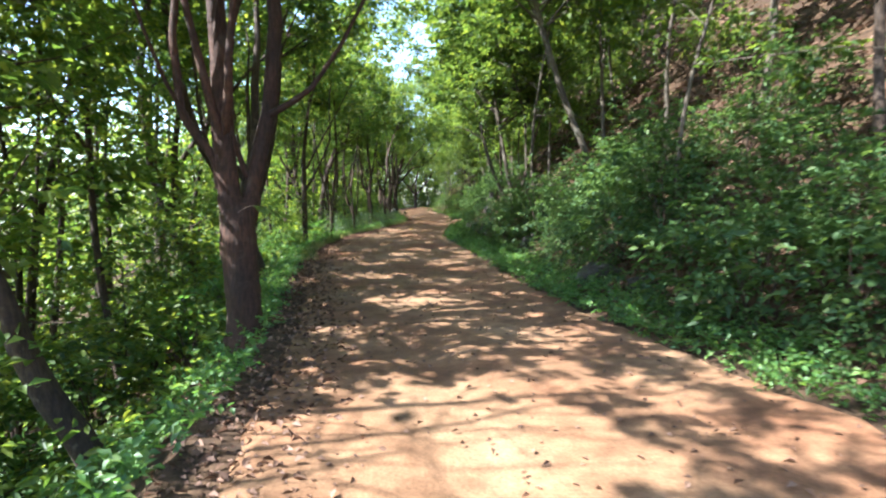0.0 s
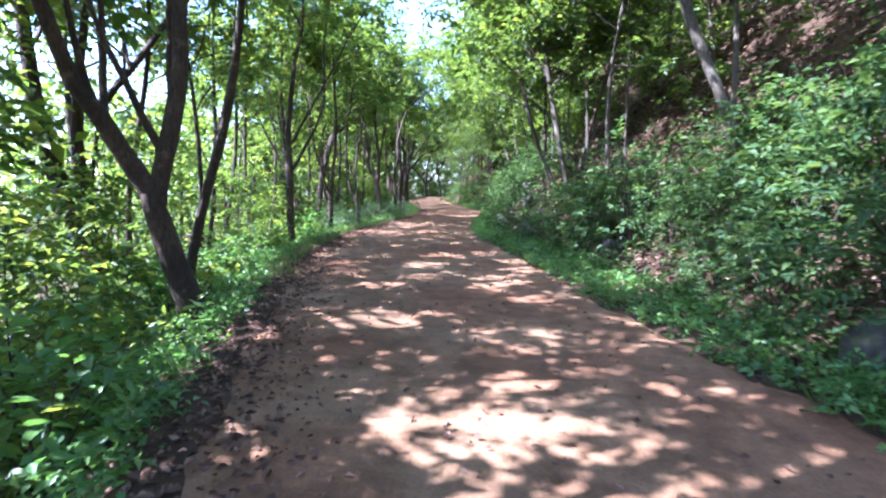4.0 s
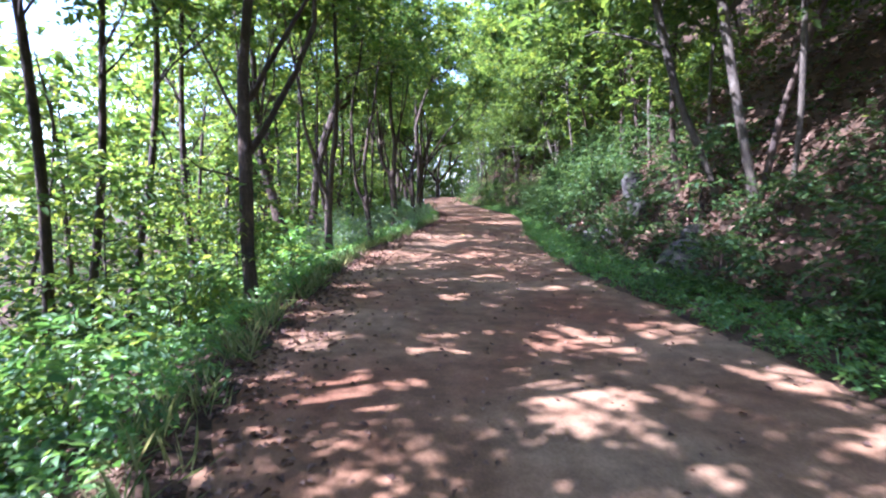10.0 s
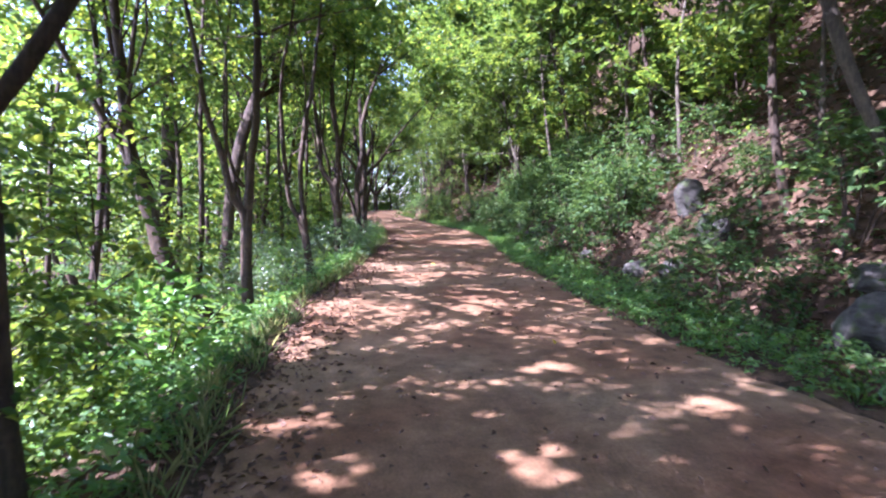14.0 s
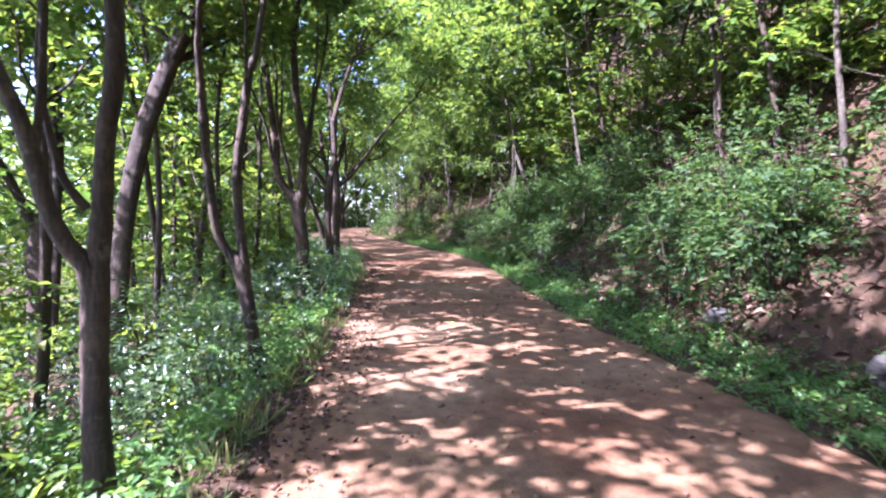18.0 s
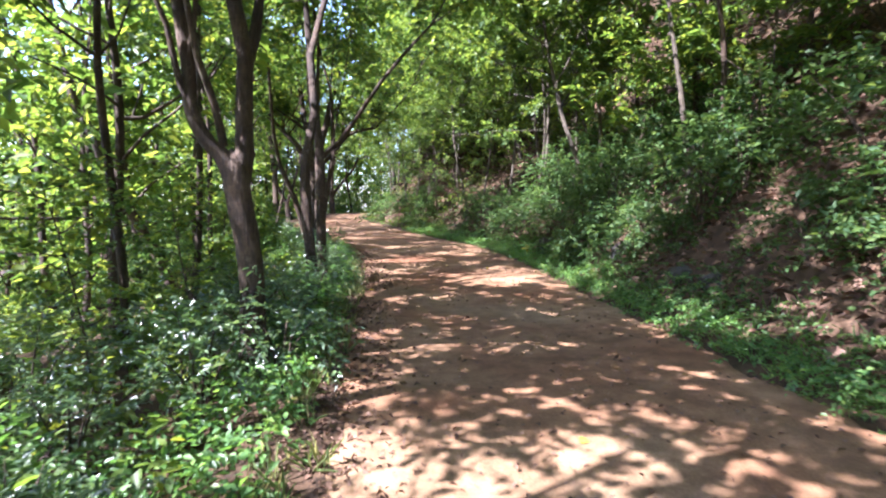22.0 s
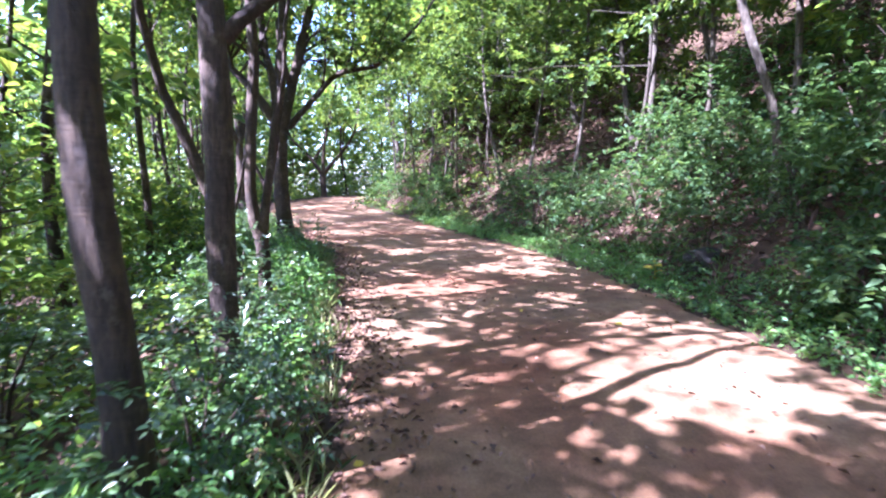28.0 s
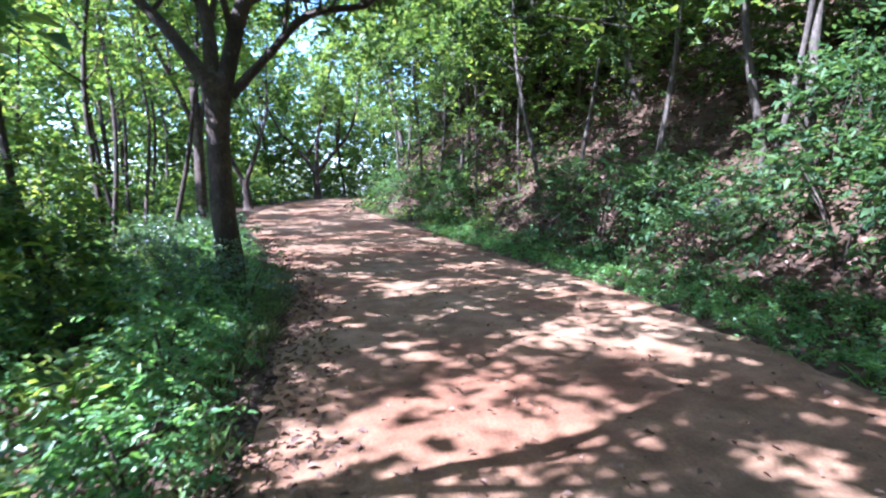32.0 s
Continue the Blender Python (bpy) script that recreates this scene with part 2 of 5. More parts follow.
def height(x, y):
    x, y = np.asarray(x, float), np.asarray(y, float)
    left, right = smooth_edge(LEFT_EDGE, y), smooth_edge(RIGHT_EDGE, y)
    dl, dr = np.maximum(left - x, 0), np.maximum(x - right, 0)
    near = np.interp(y, [0, 5, 10, 15, 20, 24, 27, 30, 60], [0.85, 0.8, 0.45, 0.32, 0.35, 0.55, 0.45, 0.12, 0.06])
    far = np.interp(y, [0, 24, 32, 60], [0.6, 0.55, 0.3, 0.2])
    steep = np.maximum(np.minimum(dl, 3.0) - 0.25, 0) * near + np.clip(dl - 3.0, 0, 22) * far + np.clip(dl - 25, 0, 60) * 0.1
    z = -steep + 0.1 * np.clip(dl / 2, 0, 1) * wave(x, y, 0.9, 2.0) + 0.25 * np.clip(dl / 6, 0, 1) * wave(x, y, 3.0, 5.0)
    verge = np.interp(y, [0, 8, 13, 17, 22, 26, 31, 40, 60], [0.8, 0.9, 1.1, 1.3, 1.15, 0.85, 0.6, 0.6, 0.6])
    rise = np.interp(y, [0, 20, 36, 46, 52, 58, 64, 72], [0.85, 0.98, 1.0, 0.82, 0.74, 1.0, 1.3, 1.35])
    up = np.maximum(dr - verge, 0)
    bank = np.minimum(up, 14) * rise + np.clip(up - 14, 0, 40) * 0.55
    z = z + bank + 0.08 * np.clip(dr / 0.6, 0, 1) + np.clip(up / 1.5, 0, 1) * (0.16 * wave(x, y, 0.7, 1.0) + 0.35 * wave(x, y, 2.6, 4.0))
    return z + np.interp(y, [-10, 15, 22, 34, 50, 58, 66, 75, 110], [0, 0, 0.03, 0.03, 0.06, 0.16, 0.46, 0.95, 1.6])


def ground_z(x, y):
    return float(height(x, y))


def mesh_of(name, verts, faces, mat, smooth=False):
    """A mesh from arrays: verts (n, 3), faces (m, k)."""
    verts, faces = np.asarray(verts, np.float32), np.asarray(faces, np.int32)
    me = bpy.data.meshes.new(name)
    me.vertices.add(len(verts))
    me.vertices.foreach_set("co", verts.ravel())
    me.loops.add(faces.size)
    me.loops.foreach_set("vertex_index", faces.ravel())
    me.polygons.add(len(faces))
    me.polygons.foreach_set("loop_start", np.arange(0, faces.size, faces.shape[1], dtype=np.int32))
    if smooth:
        me.polygons.foreach_set("use_smooth", np.ones(len(faces), bool))
    me.update(calc_edges=True)
    me.materials.append(mat)
    return me


def part(name, me, parent, label=""):
    ob = new(name, me)
    ob.parent = parent
    return tagged(ob, label)


def grid_faces(rows, cols):
    i = np.arange(rows - 1)[:, None] * cols + np.arange(cols - 1)[None, :]
    return np.stack([i, i + 1, i + cols + 1, i + cols], -1).reshape(-1, 4)


def steps(*spans):
    out = [np.arange(a, b, s) for a, b, s in spans]
    return np.concatenate(out)


ys = steps((-300, -40, 20), (-40, -6, 2), (-6, 62, 0.36), (62, 100, 1.0), (100, 401, 25))
off = steps((0, 8, 0.25), (8, 20, 0.6), (20, 50, 2.5), (50, 401, 35))
le, re_ = smooth_edge(LEFT_EDGE, ys), smooth_edge(RIGHT_EDGE, ys)
inner = np.linspace(0, 1, 12)[1:-1]
gx = np.concatenate([le[:, None] - off[::-1][None, :], le[:, None] + (re_ - le)[:, None] * inner[None, :], re_[:, None] + off[None, :]], 1)
gy = np.repeat(ys[:, None], gx.shape[1], 1)
gz = height(gx, gy)
inside = (gx > le[:, None] + 0.05) & (gx < re_[:, None] - 0.05)
gz = np.where(inside, gz - 0.06, gz)
ground = tagged(new("ground", mesh_of("ground", np.stack([gx, gy, gz], -1).reshape(-1, 3), grid_faces(*gx.shape), FOREST_SOIL, True)),
                "sloping forest floor of brown soil under leaf litter", "ground", kind="structure")

ry = steps((-40, -4, 1.0), (-4, 60, 0.15), (60, 110, 1.0))
rl, rr = smooth_edge(LEFT_EDGE, ry), smooth_edge(RIGHT_EDGE, ry)
rl = rl - 0.12 + 0.1 * wave(ry, 0 * ry, 0.5, 3.0) + 0.07 * wave(ry, 0 * ry, 0.17, 7.0)
rr = rr + 0.12 + 0.1 * wave(ry, 0 * ry, 0.6, 9.0) + 0.07 * wave(ry, 0 * ry, 0.19, 5.0)
cols = 44
s = np.linspace(0, 1, cols)
rx = rl[:, None] + (rr - rl)[:, None] * s[None, :]
ryy = np.repeat(ry[:, None], cols, 1)
crown = np.clip(np.minimum(s, 1 - s) / 0.05, 0, 1)[None, :]
ruts = -0.025 * np.exp(-((s[None, :] - 0.36) / 0.06) ** 2) - 0.025 * np.exp(-((s[None, :] - 0.72) / 0.06) ** 2)
base = np.interp(ryy, [-10, 15, 22, 34, 50, 58, 66, 75, 110], [0, 0, 0.03, 0.03, 0.06, 0.16, 0.46, 0.95, 1.6])
rz = base - 0.07 + 0.075 * crown + ruts + 0.012 * wave(rx, ryy, 0.9, 1.5) + 0.008 * wave(rx, ryy, 0.21, 4.5) * crown
road = tagged(new("dirt_road", mesh_of("dirt_road", np.stack([rx, ryy, rz], -1).reshape(-1, 3), grid_faces(len(ry), cols), ROAD_EARTH, True)),
              "trodden reddish-brown dirt forest road with faint ruts", "road", kind="structure")


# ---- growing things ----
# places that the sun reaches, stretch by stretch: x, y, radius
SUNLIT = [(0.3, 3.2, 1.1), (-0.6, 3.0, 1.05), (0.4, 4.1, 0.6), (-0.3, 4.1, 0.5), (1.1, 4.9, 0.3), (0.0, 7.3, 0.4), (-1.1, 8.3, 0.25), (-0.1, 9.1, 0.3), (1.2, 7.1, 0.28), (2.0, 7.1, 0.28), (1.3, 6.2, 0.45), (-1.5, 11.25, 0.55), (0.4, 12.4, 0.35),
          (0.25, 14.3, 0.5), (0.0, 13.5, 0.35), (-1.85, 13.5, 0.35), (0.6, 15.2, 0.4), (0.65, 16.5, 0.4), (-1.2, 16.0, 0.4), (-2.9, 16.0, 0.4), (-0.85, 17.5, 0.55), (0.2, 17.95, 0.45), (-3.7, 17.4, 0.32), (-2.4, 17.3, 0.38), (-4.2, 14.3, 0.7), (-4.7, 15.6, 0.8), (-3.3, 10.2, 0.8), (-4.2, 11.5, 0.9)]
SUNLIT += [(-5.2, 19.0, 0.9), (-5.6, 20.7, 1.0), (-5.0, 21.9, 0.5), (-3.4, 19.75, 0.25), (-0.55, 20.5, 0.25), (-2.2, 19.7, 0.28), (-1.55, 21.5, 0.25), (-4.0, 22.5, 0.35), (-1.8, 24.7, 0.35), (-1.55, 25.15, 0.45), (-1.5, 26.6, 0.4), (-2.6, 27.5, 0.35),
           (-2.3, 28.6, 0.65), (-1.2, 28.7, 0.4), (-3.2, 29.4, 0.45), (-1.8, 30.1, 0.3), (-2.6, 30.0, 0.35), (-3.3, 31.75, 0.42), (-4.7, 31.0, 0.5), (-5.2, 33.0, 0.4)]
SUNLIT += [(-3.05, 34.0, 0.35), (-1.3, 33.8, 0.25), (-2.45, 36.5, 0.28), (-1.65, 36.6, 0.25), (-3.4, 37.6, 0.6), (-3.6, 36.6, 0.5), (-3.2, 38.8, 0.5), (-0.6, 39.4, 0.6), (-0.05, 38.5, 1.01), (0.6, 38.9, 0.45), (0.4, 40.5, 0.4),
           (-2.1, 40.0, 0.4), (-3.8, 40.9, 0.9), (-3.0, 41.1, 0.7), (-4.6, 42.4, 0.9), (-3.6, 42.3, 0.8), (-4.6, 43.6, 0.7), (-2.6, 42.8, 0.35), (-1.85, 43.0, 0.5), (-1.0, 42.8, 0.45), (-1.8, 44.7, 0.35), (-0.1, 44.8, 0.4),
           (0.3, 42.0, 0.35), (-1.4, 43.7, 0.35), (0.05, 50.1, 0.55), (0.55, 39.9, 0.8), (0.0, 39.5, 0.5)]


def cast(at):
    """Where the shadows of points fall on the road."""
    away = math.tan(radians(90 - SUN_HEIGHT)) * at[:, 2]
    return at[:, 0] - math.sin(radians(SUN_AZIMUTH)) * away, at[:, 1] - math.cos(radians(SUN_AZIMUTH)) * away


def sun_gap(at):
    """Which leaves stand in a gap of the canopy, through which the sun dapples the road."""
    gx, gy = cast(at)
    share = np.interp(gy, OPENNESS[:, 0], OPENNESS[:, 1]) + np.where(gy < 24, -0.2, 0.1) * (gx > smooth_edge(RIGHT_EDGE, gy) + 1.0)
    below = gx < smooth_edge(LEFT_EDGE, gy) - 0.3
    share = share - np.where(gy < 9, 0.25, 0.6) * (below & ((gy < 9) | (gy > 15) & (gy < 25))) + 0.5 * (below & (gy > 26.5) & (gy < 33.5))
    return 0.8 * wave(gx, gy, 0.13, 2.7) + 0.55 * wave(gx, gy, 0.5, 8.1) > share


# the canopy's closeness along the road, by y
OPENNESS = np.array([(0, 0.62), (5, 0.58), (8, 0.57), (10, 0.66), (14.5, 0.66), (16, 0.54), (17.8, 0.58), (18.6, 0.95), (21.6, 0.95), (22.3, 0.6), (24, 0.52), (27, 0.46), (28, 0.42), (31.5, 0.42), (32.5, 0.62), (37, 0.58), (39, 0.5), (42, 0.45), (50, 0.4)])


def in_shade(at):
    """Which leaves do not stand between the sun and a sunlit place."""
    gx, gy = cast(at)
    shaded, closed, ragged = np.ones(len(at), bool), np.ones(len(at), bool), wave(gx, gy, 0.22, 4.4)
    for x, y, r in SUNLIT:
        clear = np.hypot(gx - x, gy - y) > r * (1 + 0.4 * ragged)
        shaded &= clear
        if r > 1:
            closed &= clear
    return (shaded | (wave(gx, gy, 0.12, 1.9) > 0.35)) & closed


def unit(v):
    return v / np.maximum(np.linalg.norm(v, axis=-1, keepdims=True), 1e-9)


def curve_points(pts, per=4):
    """Catmull-Rom through rows of x, y, z, radius."""
    p = np.asarray(pts, float)
    if len(p) < 3:
        return np.stack([p[0] + (p[-1] - p[0]) * k for k in np.linspace(0, 1, per + 1)])
    e = np.vstack([2 * p[0] - p[1], p, 2 * p[-1] - p[-2]])
    out = []
    for k in range(1, len(e) - 2):
        a, b, c, d = e[k - 1:k + 3]
        for t in np.arange(per) / per:
            out.append(0.5 * (2 * b + (c - a) * t + (2 * a - 5 * b + 4 * c - d) * t * t + (3 * b - a - 3 * c + d) * t ** 3))
    out.append(p[-1])
    return np.array(out)


def tube(pts, sides, rng, rough=0.0):
    """A tapered tube round a line of x, y, z, radius, closed at its end."""
    p = np.asarray(pts, float)
    way = unit(np.gradient(p[:, :3], axis=0))
    side = unit(np.cross(way, np.array([0.31, 0.95, 0.05])))
    over = np.cross(way, side)
    a = np.linspace(0, 2 * np.pi, sides, endpoint=False)
    r = np.maximum(p[:, 3], 0.002)[:, None] * (1 + rough * (rng.random((len(p), sides)) - 0.5) + 0.8 * rough * np.sin(3 * a + rng.random() * 6)[None, :])
    ring = p[:, None, :3] + r[..., None] * (np.cos(a)[None, :, None] * side[:, None] + np.sin(a)[None, :, None] * over[:, None])
    n = len(p)
    i = np.arange(n - 1)[:, None] * sides
    j = np.arange(sides)[None, :]
    k = (j + 1) % sides
    faces = np.stack([i + j, i + k, i + sides + k, i + sides + j], -1).reshape(-1, 4)
    return ring.reshape(-1, 3), faces


def join(pieces):
    verts, faces, n = [], [], 0
    for v, f in pieces:
        verts.append(v)
        faces.append(f + n)
        n += len(v)
    return np.concatenate(verts), np.concatenate(faces)


def leaves(at, way, size, width, rng, fold=0.25, upright=0.0, fine=False):
    """One folded blade per row of at, growing along way: 4 triangles when fine, else 2."""
    n = len(at)
    way = unit(way)
    up = np.array([0, 0, 1.0]) + rng.normal(0, 0.45, (n, 3))
    up = up - upright * np.array([0, 0, 1.0])
    side = unit(np.cross(way, up))
    nor = np.cross(side, way)
    ln = (size * rng.uniform(0.6, 1.25, n))[:, None]
    w = ln * width * rng.uniform(0.8, 1.15, n)[:, None]
    tip = at + way * ln - nor * ln * 0.16
    if fine:
        r1, r2 = at + way * ln * 0.3 + side * w * 0.46 + nor * w * fold, at + way * ln * 0.68 + side * w * 0.36 + nor * w * fold * 0.7 - nor * ln * 0.05
        l1, l2 = at + way * ln * 0.3 - side * w * 0.46 + nor * w * fold, at + way * ln * 0.68 - side * w * 0.36 + nor * w * fold * 0.7 - nor * ln * 0.05
        v = np.stack([at, r1, r2, tip, l2, l1], 1).reshape(-1, 3)
        i = np.arange(n)[:, None] * 6
        return v, np.stack([i + np.array([0, 1, 2, 3]), i + np.array([0, 3, 4, 5])], 1).reshape(-1, 4)
    r, l = at + way * ln * 0.45 + side * w * 0.5 + nor * w * fold, at + way * ln * 0.45 - side * w * 0.5 + nor * w * fold
    v = np.stack([at, r, tip, l], 1).reshape(-1, 3)
    i = np.arange(n)[:, None] * 4
    return v, np.stack([i + np.array([0, 1, 2]), i + np.array([0, 2, 3])], 1).reshape(-1, 3)


def sprays(at, way, length, count, size, width, rng, fine=False, flat=0.75):
    """Leafy shoots: count leaves set alternately along each shoot, spread sideways in flat layers."""
    n = len(at)
    way = unit(way * np.array([1, 1, 1 - 0.5 * flat]))
    side = unit(np.cross(way, np.array([0, 0, 1.0]) + rng.normal(0, 0.25, (n, 3))))
    k = (np.arange(count) + 0.5) / count
    ln = np.reshape(length * rng.uniform(0.6, 1.3, n), (n, 1, 1))
    pos = at[:, None] + way[:, None] * ln * k[None, :, None]
    pos[..., 2] -= (ln[..., 0] * 0.25 * k[None, :] ** 2)
    sign = np.where(np.arange(count) % 2 == 0, 1.0, -1.0)[None, :, None]
    d = way[:, None] * 0.55 + side[:, None] * sign * 0.85 + rng.normal(0, 0.28, (n, count, 3))
    d[..., 2] -= 0.15
    return leaves(pos.reshape(-1, 3), d.reshape(-1, 3), np.repeat(size, count) if np.ndim(size) else size, width, rng, fine=fine)


ROAD = dict(ext=6.6, branches=13, twigs=6, sprays=9, reach=3.0, low=4.7, leaf=TREE_LEAF, size=0.135, width=0.56, count=9, shoot=0.42,
            name="roadside tree with a forked dark trunk and light green crown")
HILL = dict(ext=4.4, branches=13, twigs=6, sprays=8, reach=2.6, low=2.6, leaf=HILL_LEAF, size=0.15, width=0.52, count=9, shoot=0.46,
            name="slim grey-barked tree leaning out from the wooded bank")
serial = 0


def bough(p, way, r, length, rng, seg=4, lift=0.3, sides=6, wander=0.16):
    """The line of a branch that bends, lifts and tapers, and the way it points at its end."""
    pts, d = [np.array([*p, r])], way
    for k in range(seg):
        d = unit(d + rng.normal(0, wander, 3) + np.array([0, 0, lift * 0.3]))
        pts.append(np.array([*(pts[-1][:3] + d * length / seg), r * (1 - 0.75 * (k + 1) / seg)]))
    return np.array(pts), d


def clear_of_road(at, low=3.7):
    """Which shoots stay: none hang low over the road."""
    left, right = smooth_edge(LEFT_EDGE, at[:, 1]), smooth_edge(RIGHT_EDGE, at[:, 1])
    over = (at[:, 0] > left - 0.5) & (at[:, 0] < right + 0.4)
    beside = (at[:, 0] > left - 3.0) & (at[:, 0] < right) & (at[:, 2] < low - 0.3)
    return ~(over & (at[:, 2] < low)) & ~beside


def twiggy(pts, d, number, per, rng, wood, shoots, size=0.95, lift=0.1):
    """Twigs along the outer part of a branch, each with leafy shoots."""
    for k in range(number):
        q = pts[-1] if k == 0 else pts[rng.integers(1, len(pts))]
        way = unit(d * 0.6 + rng.normal(0, 0.7, 3) * np.array([1, 1, 0.55]) + np.array([0, 0, lift]))
        tw, td = bough(q[:3], way, max(q[3] * 0.5, 0.006), size * rng.uniform(0.6, 1.3), rng, 2, 0.05)
        wood.append(tube(tw, 3, rng))
        for j in range(per):
            at = tw[0, :3] + (tw[-1, :3] - tw[0, :3]) * rng.uniform(0.15, 1.1)
            shoots.append((at + rng.normal(0, 0.09, 3), unit(td + rng.normal(0, 0.75, 3))))


def crown_of(shoots, habit, rng, shift, root):
    at, way = np.array([q[0] for q in shoots]), np.array([q[1] for q in shoots])
    pick = clear_of_road(at) & ((at[:, 2] > shift[2] + habit["low"] - 0.3) | (rng.random(len(at)) < 0.12))
    at, way = at[pick], way[pick]
    high = 1 + 0.45 * np.clip((at[:, 2] - 4.5) / 2.5, 0, 1)   # the upper leaves are the larger ones
    v, f = sprays(at, way, habit["shoot"] * high, habit["count"], habit["size"] * high, habit["width"], rng)
    blade = v.reshape(-1, 4, 3)
    mid = blade.mean(1)
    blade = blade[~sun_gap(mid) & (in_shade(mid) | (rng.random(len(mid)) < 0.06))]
    part("crown", mesh_of("crown", blade.reshape(-1, 3) - shift, f[:2 * len(blade)], habit["leaf"]), root)


def tree(bark, habit, limbs, group="trees along the road"):
    """A tree from the lines of its trunk and main limbs (x, y, z, radius): boughs, twigs and crown grow from their ends."""
    global serial
    serial += 1
    rng = np.random.default_rng(100 + serial)
    trunk = [list(q) for q in limbs[0]]
    x0, y0 = trunk[0][0], trunk[0][1]
    z0 = ground_z(x0, y0)
    if trunk[0][2] > z0 - 0.1:
        trunk.insert(0, [x0 - (trunk[1][0] - x0) * 0.1, y0, z0 - 0.12, trunk[0][3] * 1.1])
    root = tagged(new("tree"), habit["name"] if len(limbs) > 1 or habit is HILL else "dark-barked roadside tree with a single bare trunk", "tree", group)
    root.location = (x0, y0, z0)
    shift = np.array([x0, y0, z0])
    wood, shoots = [], []
    lines = [trunk] + [list(q) for q in limbs[1:]]
    alone = len(lines) == 1
    forked = any(np.linalg.norm(np.array(trunk[-1][:3]) - np.array(q[0][:3])) < 0.5 and q[0][2] > trunk[-1][2] - 0.2 for q in lines[1:])
    for k, limb in enumerate(lines):
        pts = curve_points(limb, 5)
        if habit is HILL:
            pts[:, 3] *= 0.7
        if k == 0:
            flare = np.clip(1 - (pts[:, 2] - z0) / 0.35, 0, 1)
            pts[:, 3] *= 1 + 0.35 * flare ** 2
            if forked:
                pts[:, 3] *= 1 - 0.12 * np.clip((pts[:, 2] - trunk[-1][2]) / 0.4 + 1, 0, 1)
                d = unit(pts[-1, :3] - pts[-3, :3])
                pts = np.vstack([pts] + [[*(pts[-1, :3] + d * a), pts[-1, 3] * b] for a, b in ((0.08, 0.8), (0.15, 0.5), (0.19, 0.1))])
        else:
            t = np.linspace(0, 1, len(pts))
            pts[:, 1] += rng.normal(0, 0.15) * t ** 1.5 * (limb[-1][2] - limb[0][2])
            if np.linalg.norm(np.array(trunk[-1][:3]) - pts[0, :3]) < 0.5:
                back = np.array(trunk[-2]) - np.array(trunk[-1])
                low = np.array(trunk[-1]) + back * min(0.5 / abs(back[2]), 0.9)
                low[3] = 0.55 * trunk[-1][3]
                mid = low + (pts[0] - low) * np.array([0.45, 0.45, 0.6, 1])
                mid[3] = max(0.72 * trunk[-1][3], 0.97 * pts[0, 3])
                head = pts[0].copy()
                head[3] *= 1.1
                pts = np.vstack([low, mid, head, pts[1:]]) if forked and limb[0][3] > 0.45 * trunk[-1][3] else pts
        if k or not forked:
            tip = pts[-1]
            ext = habit["ext"] * (0.45 + 5.5 * min(tip[3], 0.13))
            d = unit(unit(tip[:3] - pts[-4][:3]) + np.array([0, 0, 0.35]))
            line, d = bough(tip[:3], d, tip[3], ext, rng, 6, 0.35, wander=0.13)
            start = len(pts)
            pts = np.vstack([pts, line[1:]])
            many = max(3, round(habit["branches"] * min(1.0, 0.35 + 6 * tip[3])))
            if alone:
                many = round(many * 1.6)
            top = pts[max(start - 5, 2):]
            for j in range(many):
                q = top[rng.integers(0, len(top))]
                if q[2] - z0 < habit["low"]:
                    continue
                a = rng.uniform(0, 6.283) if rng.random() < 0.7 else rng.normal(0, 0.7)
                way = unit(np.array([math.cos(a), math.sin(a), rng.uniform(0.1, 0.7)]) + d * 0.3)
                arm, ad = bough(q[:3], way, min(q[3] * 0.5, 0.045), habit["reach"] * rng.uniform(0.6, 1.25), rng, 4, 0.12)
                if in_shade(arm[:, :3]).mean() < 0.75:
                    continue
                v, f = tube(arm, 6, rng, 0.05)
                part("branch", mesh_of("branch", v - shift, f, bark, True), root)
                twiggy(arm, ad, habit["twigs"], habit["sprays"], rng, wood, shoots)
            twiggy(line[3:], d, habit["twigs"], habit["sprays"], rng, wood, shoots)
        if k and habit is ROAD and limb[0][3] > 0.05:
            for j in range(2):
                q = pts[int(len(pts) * rng.uniform(0.3, 0.55))]
                side = unit(np.array([rng.normal(0, 0.6), rng.normal(0, 0.6), 2.0]))
                fork, fd = bough(q[:3], side, q[3] * 0.5, rng.uniform(2.6, 4.0), rng, 6, 0.5, wander=0.12)
                if in_shade(fork[:, :3]).mean() < 0.75:
                    continue
                v, f = tube(fork, 7, rng, 0.05)
                part("branch", mesh_of("branch", v - shift, f, bark, True), root)
                twiggy(fork[4:], fd, habit["twigs"], habit["sprays"], rng, wood, shoots)
        name = "limb" if k else "trunk"
        v, f = tube(pts, 10 if k else 16, rng, 0.09)
        part(name, mesh_of(name, v - shift, f, bark, True), root)
    v, f = join(wood)
    tagged(part("twig_work", mesh_of("twig_work", v - shift, f, bark, True), root), kind="stuff")
    crown_of(shoots, habit, rng, shift, root)
    return root


